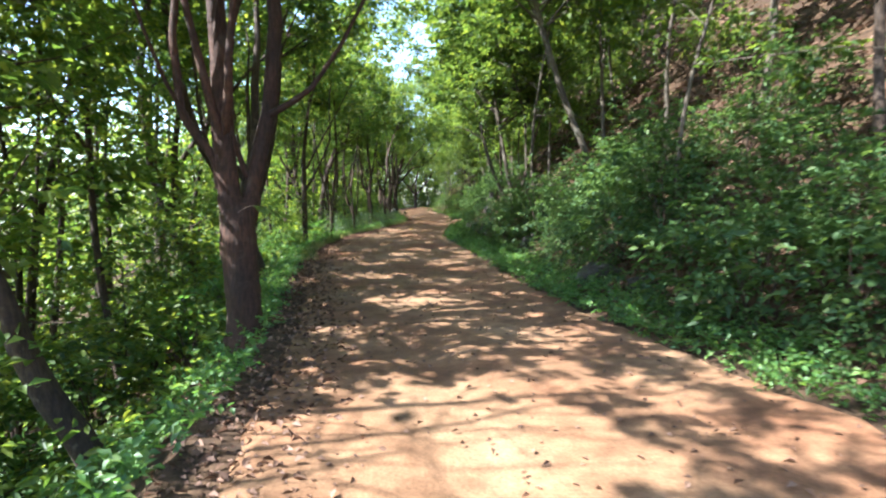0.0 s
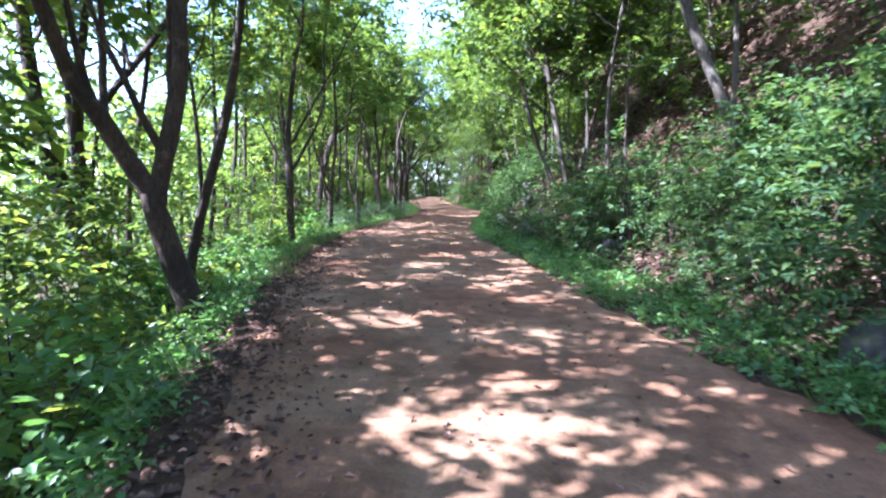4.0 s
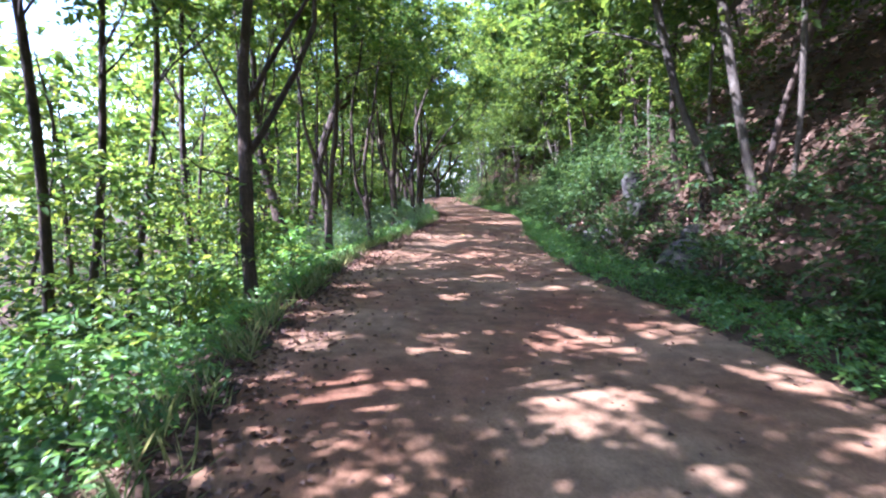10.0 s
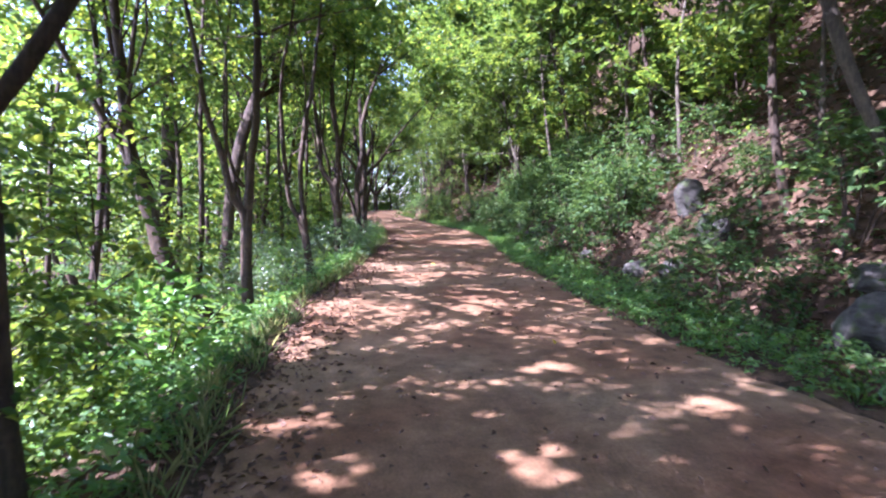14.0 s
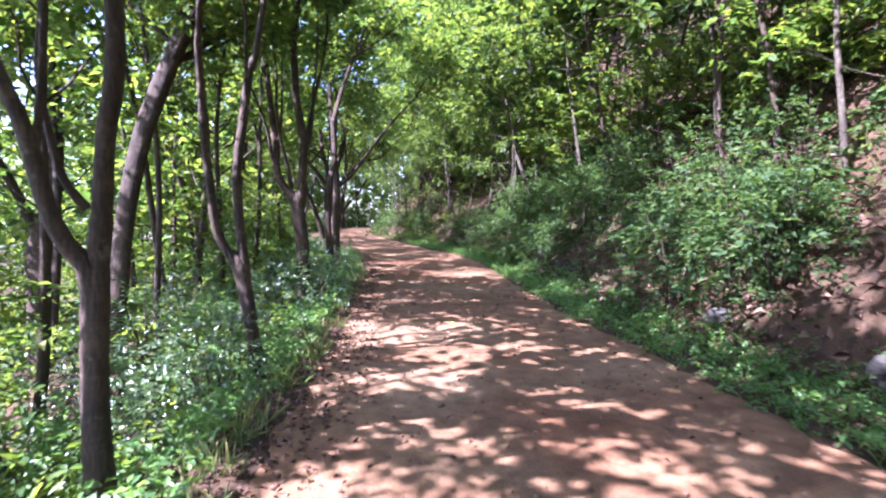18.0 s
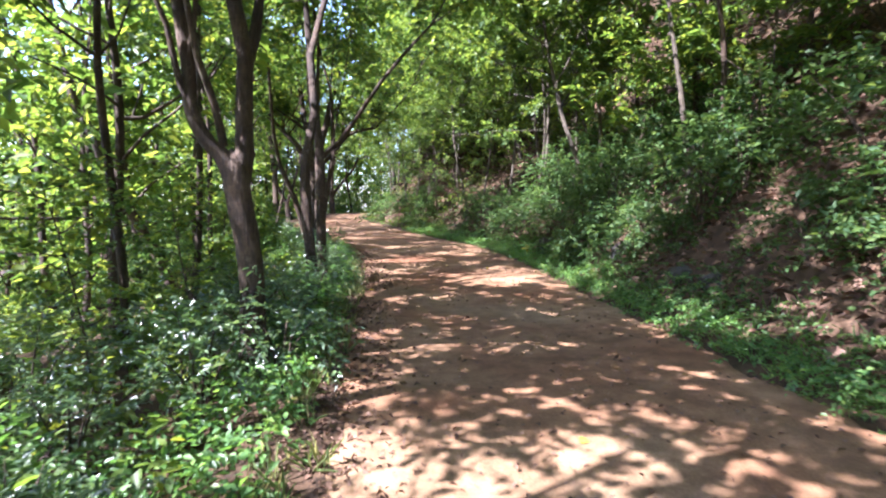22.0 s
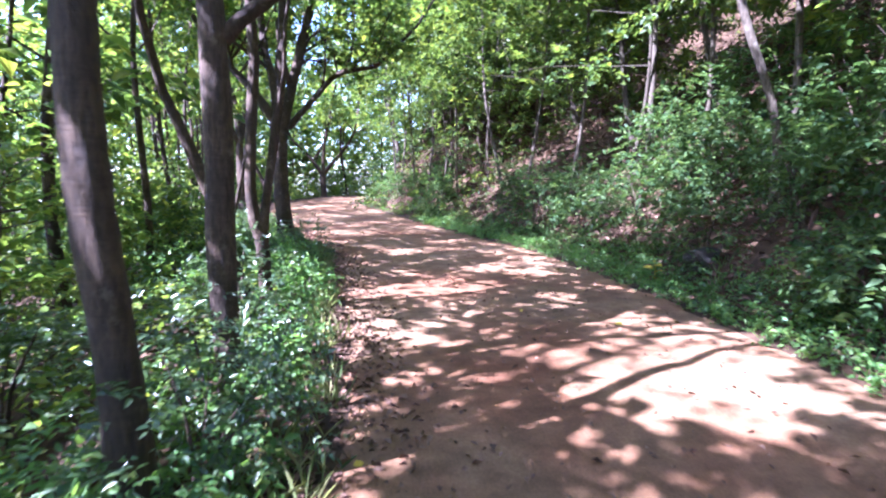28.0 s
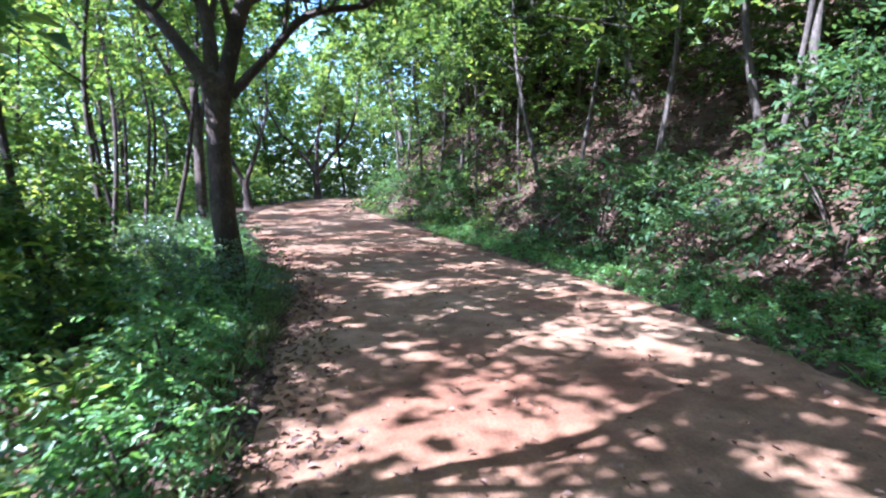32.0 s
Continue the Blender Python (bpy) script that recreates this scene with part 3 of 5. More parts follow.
# ---- trees along the road and on the bank, by their trunks and limbs ----
red_tree = tree(RED_BARK, ROAD, [
    [(-2.45, 6.39, -0.38, 0.222), (-2.44, 6.39, 0.21, 0.201), (-2.46, 6.38, 0.66, 0.205), (-2.48, 6.37, 1.08, 0.209), (-2.48, 6.37, 1.45, 0.216)],
    [(-2.56, 6.33, 1.61, 0.131), (-2.57, 6.32, 1.88, 0.127), (-2.59, 6.31, 2.26, 0.119), (-2.58, 6.31, 2.69, 0.118)],
    [(-2.64, 6.28, 1.72, 0.063), (-2.69, 6.25, 2.06, 0.055), (-2.89, 6.13, 2.38, 0.05), (-3.01, 6.06, 2.62, 0.049)],
    [(-2.56, 6.32, 1.77, 0.077), (-2.69, 6.25, 2.39, 0.064), (-2.72, 6.23, 2.67, 0.061)],
    [(-2.34, 6.45, 1.61, 0.106), (-2.31, 6.47, 1.89, 0.103), (-2.16, 6.56, 2.69, 0.099)],
    [(-2.38, 6.43, 1.87, 0.04), (-2.47, 6.38, 2.23, 0.032), (-2.48, 6.37, 2.49, 0.027)],
    [(-2.14, 6.57, 2.62, 0.047), (-1.89, 6.71, 2.81, 0.041), (-1.67, 6.84, 3.02, 0.032)],
])
tree(BARK, ROAD, [
    [(-2.96, 4.47, -1.03, 0.116), (-3.1, 4.38, -0.54, 0.115), (-3.33, 4.23, 0.06, 0.103), (-3.5, 4.11, 0.79, 0.087), (-3.64, 4.02, 1.38, 0.076), (-3.74, 3.95, 2.09, 0.061)],
])
tree(BARK, ROAD, [
    [(-4.12, 12.19, -0.58, 0.191), (-4.27, 12.1, -0.03, 0.175), (-4.42, 12.01, 0.54, 0.16), (-4.54, 11.93, 1.08, 0.151), (-4.61, 11.89, 1.44, 0.156)],
    [(-4.62, 11.88, 1.49, 0.126), (-4.79, 11.78, 1.87, 0.12), (-4.99, 11.66, 2.37, 0.11), (-5.15, 11.56, 2.71, 0.09)],
    [(-4.54, 11.93, 1.46, 0.112), (-4.45, 11.98, 1.94, 0.115), (-4.36, 12.04, 2.49, 0.113), (-4.29, 12.08, 3.08, 0.103)],
])
tree(BARK, ROAD, [
    [(-6.9, 14.9, -0.93, 0.224), (-7.15, 14.71, -0.01, 0.2), (-7.42, 14.52, 0.92, 0.19), (-7.64, 14.35, 1.72, 0.151), (-7.8, 14.23, 2.53, 0.129)],
    [(-7.33, 14.58, 0.84, 0.116), (-7.35, 14.57, 1.88, 0.103), (-7.3, 14.6, 2.82, 0.091), (-7.17, 14.7, 3.67, 0.073)],
    [(-7.2, 14.68, 2.75, 0.066), (-6.85, 14.94, 3.35, 0.064), (-6.49, 15.21, 3.89, 0.06)],
])
tree(BARK, ROAD, [
    [(-5.62, 14.76, -0.5, 0.093), (-5.57, 14.79, 0.14, 0.094), (-5.45, 14.87, 0.77, 0.09), (-5.29, 14.97, 1.54, 0.087), (-5.11, 15.09, 2.24, 0.089), (-4.95, 15.19, 3.02, 0.085), (-4.82, 15.28, 3.79, 0.08)],
])
tree(BARK, ROAD, [
    [(-5.09, 19.54, 0.01, 0.098), (-5.12, 19.52, 0.66, 0.09), (-5.12, 19.52, 1.28, 0.096), (-5.12, 19.52, 1.89, 0.09), (-5.12, 19.52, 2.29, 0.087), (-5.12, 19.52, 2.76, 0.083), (-5.12, 19.52, 3.15, 0.069)],
    [(-5.07, 19.54, 2.77, 0.049), (-4.96, 19.6, 2.95, 0.04), (-4.86, 19.66, 3.18, 0.037)],
    [(-5.07, 19.54, 2.05, 0.049), (-4.88, 19.65, 2.4, 0.045), (-4.68, 19.76, 2.81, 0.043), (-4.47, 19.88, 3.23, 0.039)],
    [(-5.2, 19.47, 1.68, 0.024), (-5.38, 19.37, 1.76, 0.016), (-5.62, 19.24, 1.81, 0.01)],
])
tree(BARK, ROAD, [
    [(-5.74, 25.79, -0.87, 0.184), (-6.16, 25.63, -0.14, 0.161), (-6.56, 25.47, 0.59, 0.138), (-6.76, 25.4, 1.42, 0.114), (-6.95, 25.33, 2.1, 0.113)],
    [(-6.96, 25.32, 2.15, 0.1), (-7.02, 25.3, 2.8, 0.09), (-7.05, 25.29, 3.55, 0.081), (-7.07, 25.28, 3.96, 0.072)],
    [(-6.95, 25.33, 2.07, 0.065), (-7.11, 25.26, 2.5, 0.058), (-7.28, 25.2, 2.83, 0.048)],
])
tree(BARK, ROAD, [
    [(-5.45, 25.92, -0.25, 0.106), (-5.47, 25.92, 0.3, 0.096), (-5.46, 25.92, 0.93, 0.094), (-5.44, 25.93, 1.43, 0.103)],
    [(-5.49, 25.9, 1.45, 0.068), (-5.66, 25.83, 1.8, 0.061), (-5.77, 25.78, 2.42, 0.055), (-5.87, 25.74, 2.78, 0.05), (-5.96, 25.7, 3.17, 0.043)],
    [(-5.41, 25.94, 1.76, 0.069), (-5.35, 25.96, 2.38, 0.065), (-5.26, 26.01, 2.89, 0.065), (-5.22, 26.03, 3.43, 0.059)],
    [(-5.48, 25.91, 1.88, 0.037), (-5.64, 25.84, 2.16, 0.029), (-5.77, 25.78, 2.8, 0.023), (-5.8, 25.77, 3.28, 0.018)],
])
tree(BARK, ROAD, [
    [(-10.41, 34.95, -0.97, 0.266), (-10.38, 34.96, 1.06, 0.24), (-10.15, 35.06, 2.61, 0.217), (-10.1, 35.08, 4.15, 0.204), (-10.11, 35.08, 5.81, 0.177)],
    [(-10.45, 34.93, 1.53, 0.119), (-10.93, 34.74, 2.89, 0.089), (-11.51, 34.51, 4.18, 0.067)],
])
tree(BARK, ROAD, [
    [(-7.17, 30.51, -0.09, 0.151), (-7.08, 30.54, 0.79, 0.136), (-6.98, 30.59, 1.8, 0.135), (-6.77, 30.68, 2.97, 0.137), (-6.47, 30.8, 3.96, 0.137), (-6.21, 30.91, 4.67, 0.129)],
])
tree(BARK, ROAD, [
    [(-4.7, 28.41, -0.16, 0.102), (-4.77, 28.4, 0.37, 0.086), (-4.84, 28.38, 0.93, 0.085), (-4.91, 28.37, 1.24, 0.099)],
    [(-4.96, 28.36, 1.28, 0.059), (-5.14, 28.33, 1.65, 0.052), (-5.2, 28.32, 2.23, 0.049), (-5.24, 28.31, 2.85, 0.047), (-5.25, 28.31, 3.45, 0.042), (-5.25, 28.31, 3.75, 0.037)],
    [(-4.86, 28.38, 1.27, 0.06), (-4.91, 28.37, 1.81, 0.054), (-4.93, 28.37, 2.4, 0.054), (-4.86, 28.38, 3.03, 0.055), (-4.8, 28.39, 3.56, 0.05), (-4.72, 28.41, 3.88, 0.041)],
])
tree(BARK, ROAD, [
    [(-4.51, 32.87, 0.0, 0.15), (-4.5, 32.88, 0.5, 0.138), (-4.5, 32.88, 1.0, 0.132), (-4.53, 32.87, 1.45, 0.13), (-4.58, 32.83, 1.84, 0.132), (-4.62, 32.82, 2.2, 0.149)],
    [(-4.72, 32.8, 2.3, 0.089), (-4.87, 32.76, 2.48, 0.078), (-4.98, 32.73, 2.76, 0.072), (-4.99, 32.73, 3.21, 0.068)],
    [(-4.71, 32.8, 2.41, 0.045), (-4.77, 32.78, 2.83, 0.04), (-4.87, 32.76, 3.23, 0.035)],
    [(-4.52, 32.85, 2.36, 0.097), (-4.5, 32.85, 2.87, 0.089), (-4.46, 32.86, 3.31, 0.085)],
])
tree(BARK, ROAD, [
    [(-4.07, 37.39, 0.3, 0.12), (-4.09, 37.39, 0.87, 0.1), (-4.13, 37.37, 1.4, 0.103), (-4.15, 37.36, 1.86, 0.099), (-4.15, 37.36, 2.26, 0.095), (-4.14, 37.37, 2.6, 0.089)],
])
tree(BARK, ROAD, [
    [(-3.89, 39.12, -0.1, 0.114), (-3.94, 39.11, 0.57, 0.105), (-3.94, 39.11, 1.32, 0.111), (-3.92, 39.11, 1.95, 0.109), (-3.92, 39.11, 2.64, 0.105), (-3.93, 39.11, 3.22, 0.096)],
    [(-3.85, 39.13, 2.86, 0.068), (-3.7, 39.16, 3.02, 0.061), (-3.46, 39.21, 3.2, 0.054)],
])
tree(BARK, ROAD, [
    [(-4.22, 41.89, 0.1, 0.102), (-4.39, 41.83, 0.77, 0.094), (-4.55, 41.78, 1.48, 0.086), (-4.74, 41.71, 2.09, 0.074), (-4.89, 41.66, 2.5, 0.064), (-5.02, 41.62, 2.85, 0.055)],
])
tree(BARK, ROAD, [
    [(-3.96, 41.79, -0.03, 0.087), (-3.97, 41.79, 0.66, 0.086), (-4.0, 41.78, 1.19, 0.102)],
    [(-4.06, 41.76, 1.29, 0.077), (-4.09, 41.75, 1.61, 0.072), (-4.08, 41.76, 1.97, 0.068), (-4.03, 41.77, 2.64, 0.069), (-3.97, 41.79, 3.25, 0.066)],
    [(-3.95, 41.79, 1.28, 0.062), (-3.87, 41.82, 1.79, 0.055), (-3.76, 41.85, 2.44, 0.06), (-3.68, 41.87, 2.9, 0.057), (-3.64, 41.89, 3.3, 0.053)],
])
tree(BARK, ROAD, [
    [(-4.35, 49.4, 0.25, 0.244), (-4.44, 49.39, 1.45, 0.2), (-4.45, 49.39, 2.55, 0.195), (-4.43, 49.39, 3.09, 0.232)],
    [(-4.56, 49.37, 3.46, 0.136), (-5.16, 49.26, 4.3, 0.1), (-5.81, 49.15, 4.98, 0.075)],
    [(-4.49, 49.38, 3.52, 0.137), (-4.57, 49.37, 4.46, 0.115), (-4.78, 49.33, 5.25, 0.103)],
    [(-4.33, 49.41, 3.42, 0.149), (-4.09, 49.45, 4.4, 0.14), (-3.81, 49.5, 5.38, 0.121)],
    [(-4.22, 49.43, 3.27, 0.096), (-3.56, 49.54, 4.02, 0.078), (-2.89, 49.66, 4.73, 0.069), (-1.86, 49.84, 5.0, 0.053)],
])
tree(BARK, ROAD, [
    [(-6.9, 58.2, 0.33, 0.184), (-6.92, 58.19, 2.62, 0.157), (-6.92, 58.19, 3.78, 0.138)],
    [(-6.94, 58.19, 3.4, 0.092), (-7.43, 58.08, 4.89, 0.072), (-7.87, 57.98, 6.15, 0.062)],
    [(-6.89, 58.2, 3.4, 0.092), (-6.52, 58.29, 5.72, 0.075), (-6.26, 58.34, 7.62, 0.066)],
])
tree(BARK, ROAD, [
    [(-8.04, 41.91, 0.1, 0.15), (-8.61, 41.72, 1.44, 0.126), (-9.09, 41.56, 2.32, 0.115), (-9.33, 41.48, 3.42, 0.112), (-9.63, 41.38, 4.1, 0.099), (-9.78, 41.33, 4.9, 0.088)],
    [(-9.3, 41.49, 3.66, 0.072), (-8.92, 41.62, 3.95, 0.059), (-8.36, 41.8, 4.07, 0.051)],
])
tree(BARK, ROAD, [
    [(-3.89, 75.0, 1.02, 0.225), (-3.96, 75.0, 2.79, 0.224)],
    [(-4.07, 74.99, 2.72, 0.149), (-4.85, 74.96, 3.83, 0.111), (-6.07, 74.91, 5.09, 0.091)],
    [(-3.78, 75.0, 2.79, 0.15), (-3.01, 75.04, 3.67, 0.114), (-2.05, 75.07, 4.81, 0.096)],
    [(-3.92, 75.0, 2.79, 0.131), (-3.81, 75.0, 4.59, 0.112), (-3.51, 75.02, 6.07, 0.094)],
])
tree(BARK, ROAD, [
    [(-7.1, 68.0, 0.7, 0.2), (-7.2, 68.0, 2.0, 0.17)],
    [(-7.3, 68.0, 2.0, 0.12), (-7.9, 67.9, 3.4, 0.1), (-8.2, 67.9, 5.0, 0.08)],
    [(-7.1, 68.0, 2.1, 0.12), (-6.6, 68.1, 3.6, 0.1), (-6.2, 68.2, 5.2, 0.08)],
])
tree(PALE_BARK, HILL, [
    [(4.1, 13.8, 1.62, 0.121), (3.78, 13.9, 2.72, 0.115), (3.2, 14.07, 4.2, 0.118), (2.68, 14.22, 5.82, 0.112), (2.39, 14.31, 6.86, 0.105)],
])
tree(PALE_BARK, HILL, [
    [(2.77, 21.79, 0.85, 0.078), (2.45, 21.94, 1.94, 0.086), (1.89, 22.18, 3.44, 0.1), (1.41, 22.39, 5.42, 0.104)],
])
tree(PALE_BARK, HILL, [
    [(2.92, 21.01, 0.9, 0.114), (2.63, 21.15, 2.44, 0.107), (2.34, 21.3, 4.02, 0.11), (2.16, 21.38, 5.07, 0.112)],
])
tree(PALE_BARK, HILL, [
    [(3.22, 20.71, 1.84, 0.058), (3.24, 20.7, 2.89, 0.063), (3.18, 20.74, 4.84, 0.063)],
])
tree(PALE_BARK, HILL, [
    [(4.56, 36.95, 3.93, 0.124), (4.11, 37.22, 5.33, 0.127), (3.81, 37.4, 6.96, 0.113), (3.53, 37.57, 7.96, 0.114)],
])
tree(PALE_BARK, HILL, [
    [(0.95, 68.99, 4.2, 0.205), (0.47, 69.04, 6.9, 0.205), (0.21, 69.07, 12.64, 0.17)],
])
tree(PALE_BARK, HILL, [
    [(3.89, 61.95, 5.4, 0.302), (2.92, 62.2, 8.22, 0.276), (2.01, 62.42, 10.53, 0.276)],
])
tree(PALE_BARK, HILL, [
    [(6.37, 53.72, 3.15, 0.166), (5.89, 53.97, 5.22, 0.15), (5.5, 54.19, 7.99, 0.152)],
])
tree(PALE_BARK, HILL, [
    [(3.53, 41.58, 2.62, 0.084), (3.1, 41.85, 4.26, 0.086), (2.78, 42.06, 5.88, 0.076)],
])
tree(PALE_BARK, HILL, [
    [(4.99, 47.79, 2.32, 0.105), (4.73, 47.98, 4.05, 0.096), (4.57, 48.09, 5.88, 0.085)],
])
tree(PALE_BARK, HILL, [
    [(6.41, 46.19, 2.84, 0.143), (6.16, 46.43, 4.35, 0.109), (6.01, 46.58, 5.47, 0.101)],
])


# ---- woods behind: trees grown by rule and set out on both slopes ----
def wild_tree(bark, habit, tall, bare, seed, arms):
    """A woodland tree at the origin, its crown beginning at the share bare of its height."""
    rng = np.random.default_rng(seed)
    root = tagged(new("tree"), habit["name"], "tree", habit["group"])
    lean = rng.normal(0, 0.07, 2)
    line = np.array([[lean[0] * z + 0.12 * math.sin(z * 0.9 + seed), lean[1] * z + 0.12 * math.cos(z * 0.7 + seed), z - 0.25, habit["girth"] * (tall - 0.86 * z)] for z in np.linspace(0, tall * 0.9, 8)])
    pts = curve_points(line, 3)
    v, f = tube(pts, 8, rng, 0.08)
    part("trunk", mesh_of("trunk", v, f, bark, True), root)
    wood, shoots = [], []
    for k in range(arms):
        h = bare + (1 - bare) * (k + rng.random()) / arms
        q = pts[min(int(h * len(pts)), len(pts) - 1)]
        a = k * 2.4 + rng.random()
        way = np.array([math.cos(a), math.sin(a), rng.uniform(0.15, 0.8)])
        arm, ad = bough(q[:3], unit(way), max(q[3] * 0.45, 0.012), tall * habit["spread"] * rng.uniform(0.14, 0.27) * (1.15 - 0.5 * h), rng, 4, 0.15)
        wood.append(tube(arm, 4, rng))
        twiggy(arm, ad, habit["twigs"], habit["sprays"], rng, wood if k % 7 == 0 or tall < 5 else [], shoots, habit["twig"])
    v, f = join(wood)
    tagged(part("twig_work", mesh_of("twig_work", v, f, bark, True), root), kind="stuff")
    at, way = np.array([q[0] for q in shoots]), np.array([q[1] for q in shoots])
    v, f = sprays(at, way, habit["shoot"], habit["count"], habit["size"], habit["width"], rng, fine=tall < 5)
    part("crown", mesh_of("crown", v, f, habit["leaf"]), root)
    return root


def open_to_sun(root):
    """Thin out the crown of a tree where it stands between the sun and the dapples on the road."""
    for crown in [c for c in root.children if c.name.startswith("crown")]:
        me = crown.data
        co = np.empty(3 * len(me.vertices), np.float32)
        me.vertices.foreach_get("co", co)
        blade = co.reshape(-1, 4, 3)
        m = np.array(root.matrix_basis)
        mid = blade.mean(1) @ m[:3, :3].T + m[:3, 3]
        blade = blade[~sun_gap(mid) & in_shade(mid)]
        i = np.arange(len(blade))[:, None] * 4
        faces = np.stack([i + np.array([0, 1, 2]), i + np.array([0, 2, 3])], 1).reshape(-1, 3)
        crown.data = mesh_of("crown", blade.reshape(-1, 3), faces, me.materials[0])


def set_out(protos, spots, rng, low=0.8, high=1.25, sink=0.05, dappled=False):
    """The first things take the first spots (x, y), copies the others, each turned and sized a little differently."""
    placed = []
    for k, (x, y) in enumerate(spots):
        src = protos[k % len(protos)]
        m = pose(x, y, ground_z(x, y) - sink, rng.normal(0, 3), rng.normal(0, 3), rng.uniform(0, 360)) @ Matrix.Scale(rng.uniform(low, high), 4)
        ob = src if k < len(protos) else copy_thing(src, pose(0, 0, 0))
        ob.matrix_basis = m
        placed.append(ob)
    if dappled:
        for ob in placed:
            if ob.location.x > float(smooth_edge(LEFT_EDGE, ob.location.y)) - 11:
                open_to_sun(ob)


OPEN_GROUND = [(-5.4, 41.2, 0.9), (-3.2, 4.3, 1.5), (-2.6, 6.2, 0.9), (-4.2, 12.1, 0.9), (-5.2, 14.1, 0.6), (1.9, 21.6, 0.9), (2.5, 25.9, 1.2), (4.5, 32.9, 1.2), (-6.2, 27.6, 0.4), (-5.8, 29.2, 0.4), (-6.0, 26.5, 0.4), (4.0, 44.9, 0.5), (-7.4, 24.2, 0.5), (-5.6, 24.8, 0.5), (-3.9, 75.0, 2.4), (-5.0, 78.0, 2.0), (-5.4, 23.2, 0.5), (-10.1, 38.4, 0.6), (-5.7, 13.5, 0.5), (-6.2, 25.3, 0.7), (-5.5, 25.9, 0.7), (-4.8, 28.4, 0.6)]


def spots_along(n, edge, sign, y0, y1, d0, d1, rng, power=1.0, apart=1.5):
    """Places beside the road, none closer to another than apart."""
    spots, tries = [], 0
    while len(spots) < n and tries < 40 * n:
        tries += 1
        y = rng.uniform(y0, y1)
        x = float(smooth_edge(edge, y)) + sign * (d0 + (d1 - d0) * rng.random() ** power)
        if all((x - a) ** 2 + (y - b) ** 2 > apart ** 2 for a, b in spots):
            spots.append((x, y))
    return [(x, y) for x, y in spots if all((x - a) ** 2 + (y - b) ** 2 > r * r for a, b, r in OPEN_GROUND)]


def spread_over(edge, y0, y1, d0, d1, gap, rng):
    """Places spread evenly but irregularly over the slope beside the road."""
    spots = []
    for j, d in enumerate(np.arange(d0, d1, gap)):
        for y in np.arange(y0 + (j % 2) * gap / 2, y1, gap):
            a, b = y + rng.uniform(-0.36, 0.36) * gap, d + rng.uniform(-0.36, 0.36) * gap
            spots.append((float(smooth_edge(edge, a)) + b, a))
    spots = [(x, y) for x, y in spots if all((x - a) ** 2 + (y - b) ** 2 > r * r for a, b, r in OPEN_GROUND)]
    return [spots[k] for k in rng.permutation(len(spots)) if 26 < spots[k][1] < 46 or k % 5 > 1]


rng = np.random.default_rng(5)
BELOW = dict(spread=1.0, twig=0.95, girth=0.009, twigs=4, sprays=5, leaf=TREE_LEAF, size=0.3, width=0.58, count=5, shoot=0.55, group="trees of the wood below the road",
             name="slender dark-trunked tree on the slope below the road")
ABOVE = dict(spread=1.75, twig=1.25, girth=0.0065, twigs=4, sprays=3, leaf=HILL_LEAF, size=0.43, width=0.6, count=6, shoot=0.55, group="trees of the wood above the road",
             name="slim tree with a thin bare trunk on the wooded hillside")
left_woods = [wild_tree(BARK, BELOW, 9 + 0.9 * k, 0.1 + 0.05 * k, 40 + k, 16) for k in range(5)]
spots = spots_along(76, LEFT_EDGE, -1, -8, 80, 4.8, 26, np.random.default_rng(201), 1.5, 1.9)
# The first two are extra trees, set to shade the road.
spots += [(-8.3, 12.2), (-9.4, 8.6), (-2.2, 79.6), (1.2, 81.8), (-1.5, 86.0), (4.5, 86.5), (-4.5, 88.5), (-10.5, 86.0)]
spots += spots_along(9, LEFT_EDGE, -1, 30, 50, 6, 14, np.random.default_rng(242), 1.0, 1.8) + spots_along(4, LEFT_EDGE, -1, 49, 66, 7, 13, np.random.default_rng(243), 1.0, 1.8)
spots = [q for k, q in enumerate(spots) if not (12 < q[1] < 32 and q[0] < -8.5 and k % 2)]
spots = [q for q in spots if math.hypot(q[0] + 7, q[1] - 33) > 0.9 and math.hypot(q[0] + 8, q[1] - 26) > 0.9]
set_out(left_woods, spots, rng, dappled=True)
hill_woods = [wild_tree(PALE_BARK if k == 1 else BARK, ABOVE, 9.5 + 1.0 * k, 0.5, 60 + k, 22) for k in range(5)]
set_out(hill_woods, spread_over(RIGHT_EDGE, -4, 70, 2.8, 19, 3.6, np.random.default_rng(202)) + spots_along(12, RIGHT_EDGE, 1, 56, 76, 1.5, 8, np.random.default_rng(203), 1.0, 1.5) + spots_along(24, RIGHT_EDGE, 1, 60, 95, 1.6, 14, np.random.default_rng(233), 1.0, 1.6), rng, dappled=True)
# Overhanging trees added for cover and for shade on the bank and hillside.
SHADE_ABOVE = dict(ABOVE, size=0.16, count=9, sprays=7, name="slim tree with small leaves overhanging the road from the bank")
set_out([wild_tree(PALE_BARK, SHADE_ABOVE, 9.0, 0.45, 71, 16)], [(3.4, 24.2), (3.7, 28.5), (4.0, 31.2), (5.2, 12.6), (4.5, 15.4), (3.9, 19.0), (5.0, 45.2), (3.6, 52.0), (2.9, 55.0), (1.9, 58.5), (0.9, 62.0), (4.4, 57.5), (5.0, 4.6), (4.1, 9.4), (3.0, 17.9), (3.3, 36.4), (4.2, 46.6), (3.9, 49.3), (3.0, 53.6), (2.2, 56.8), (1.5, 60.2), (0.6, 64.0)], rng)
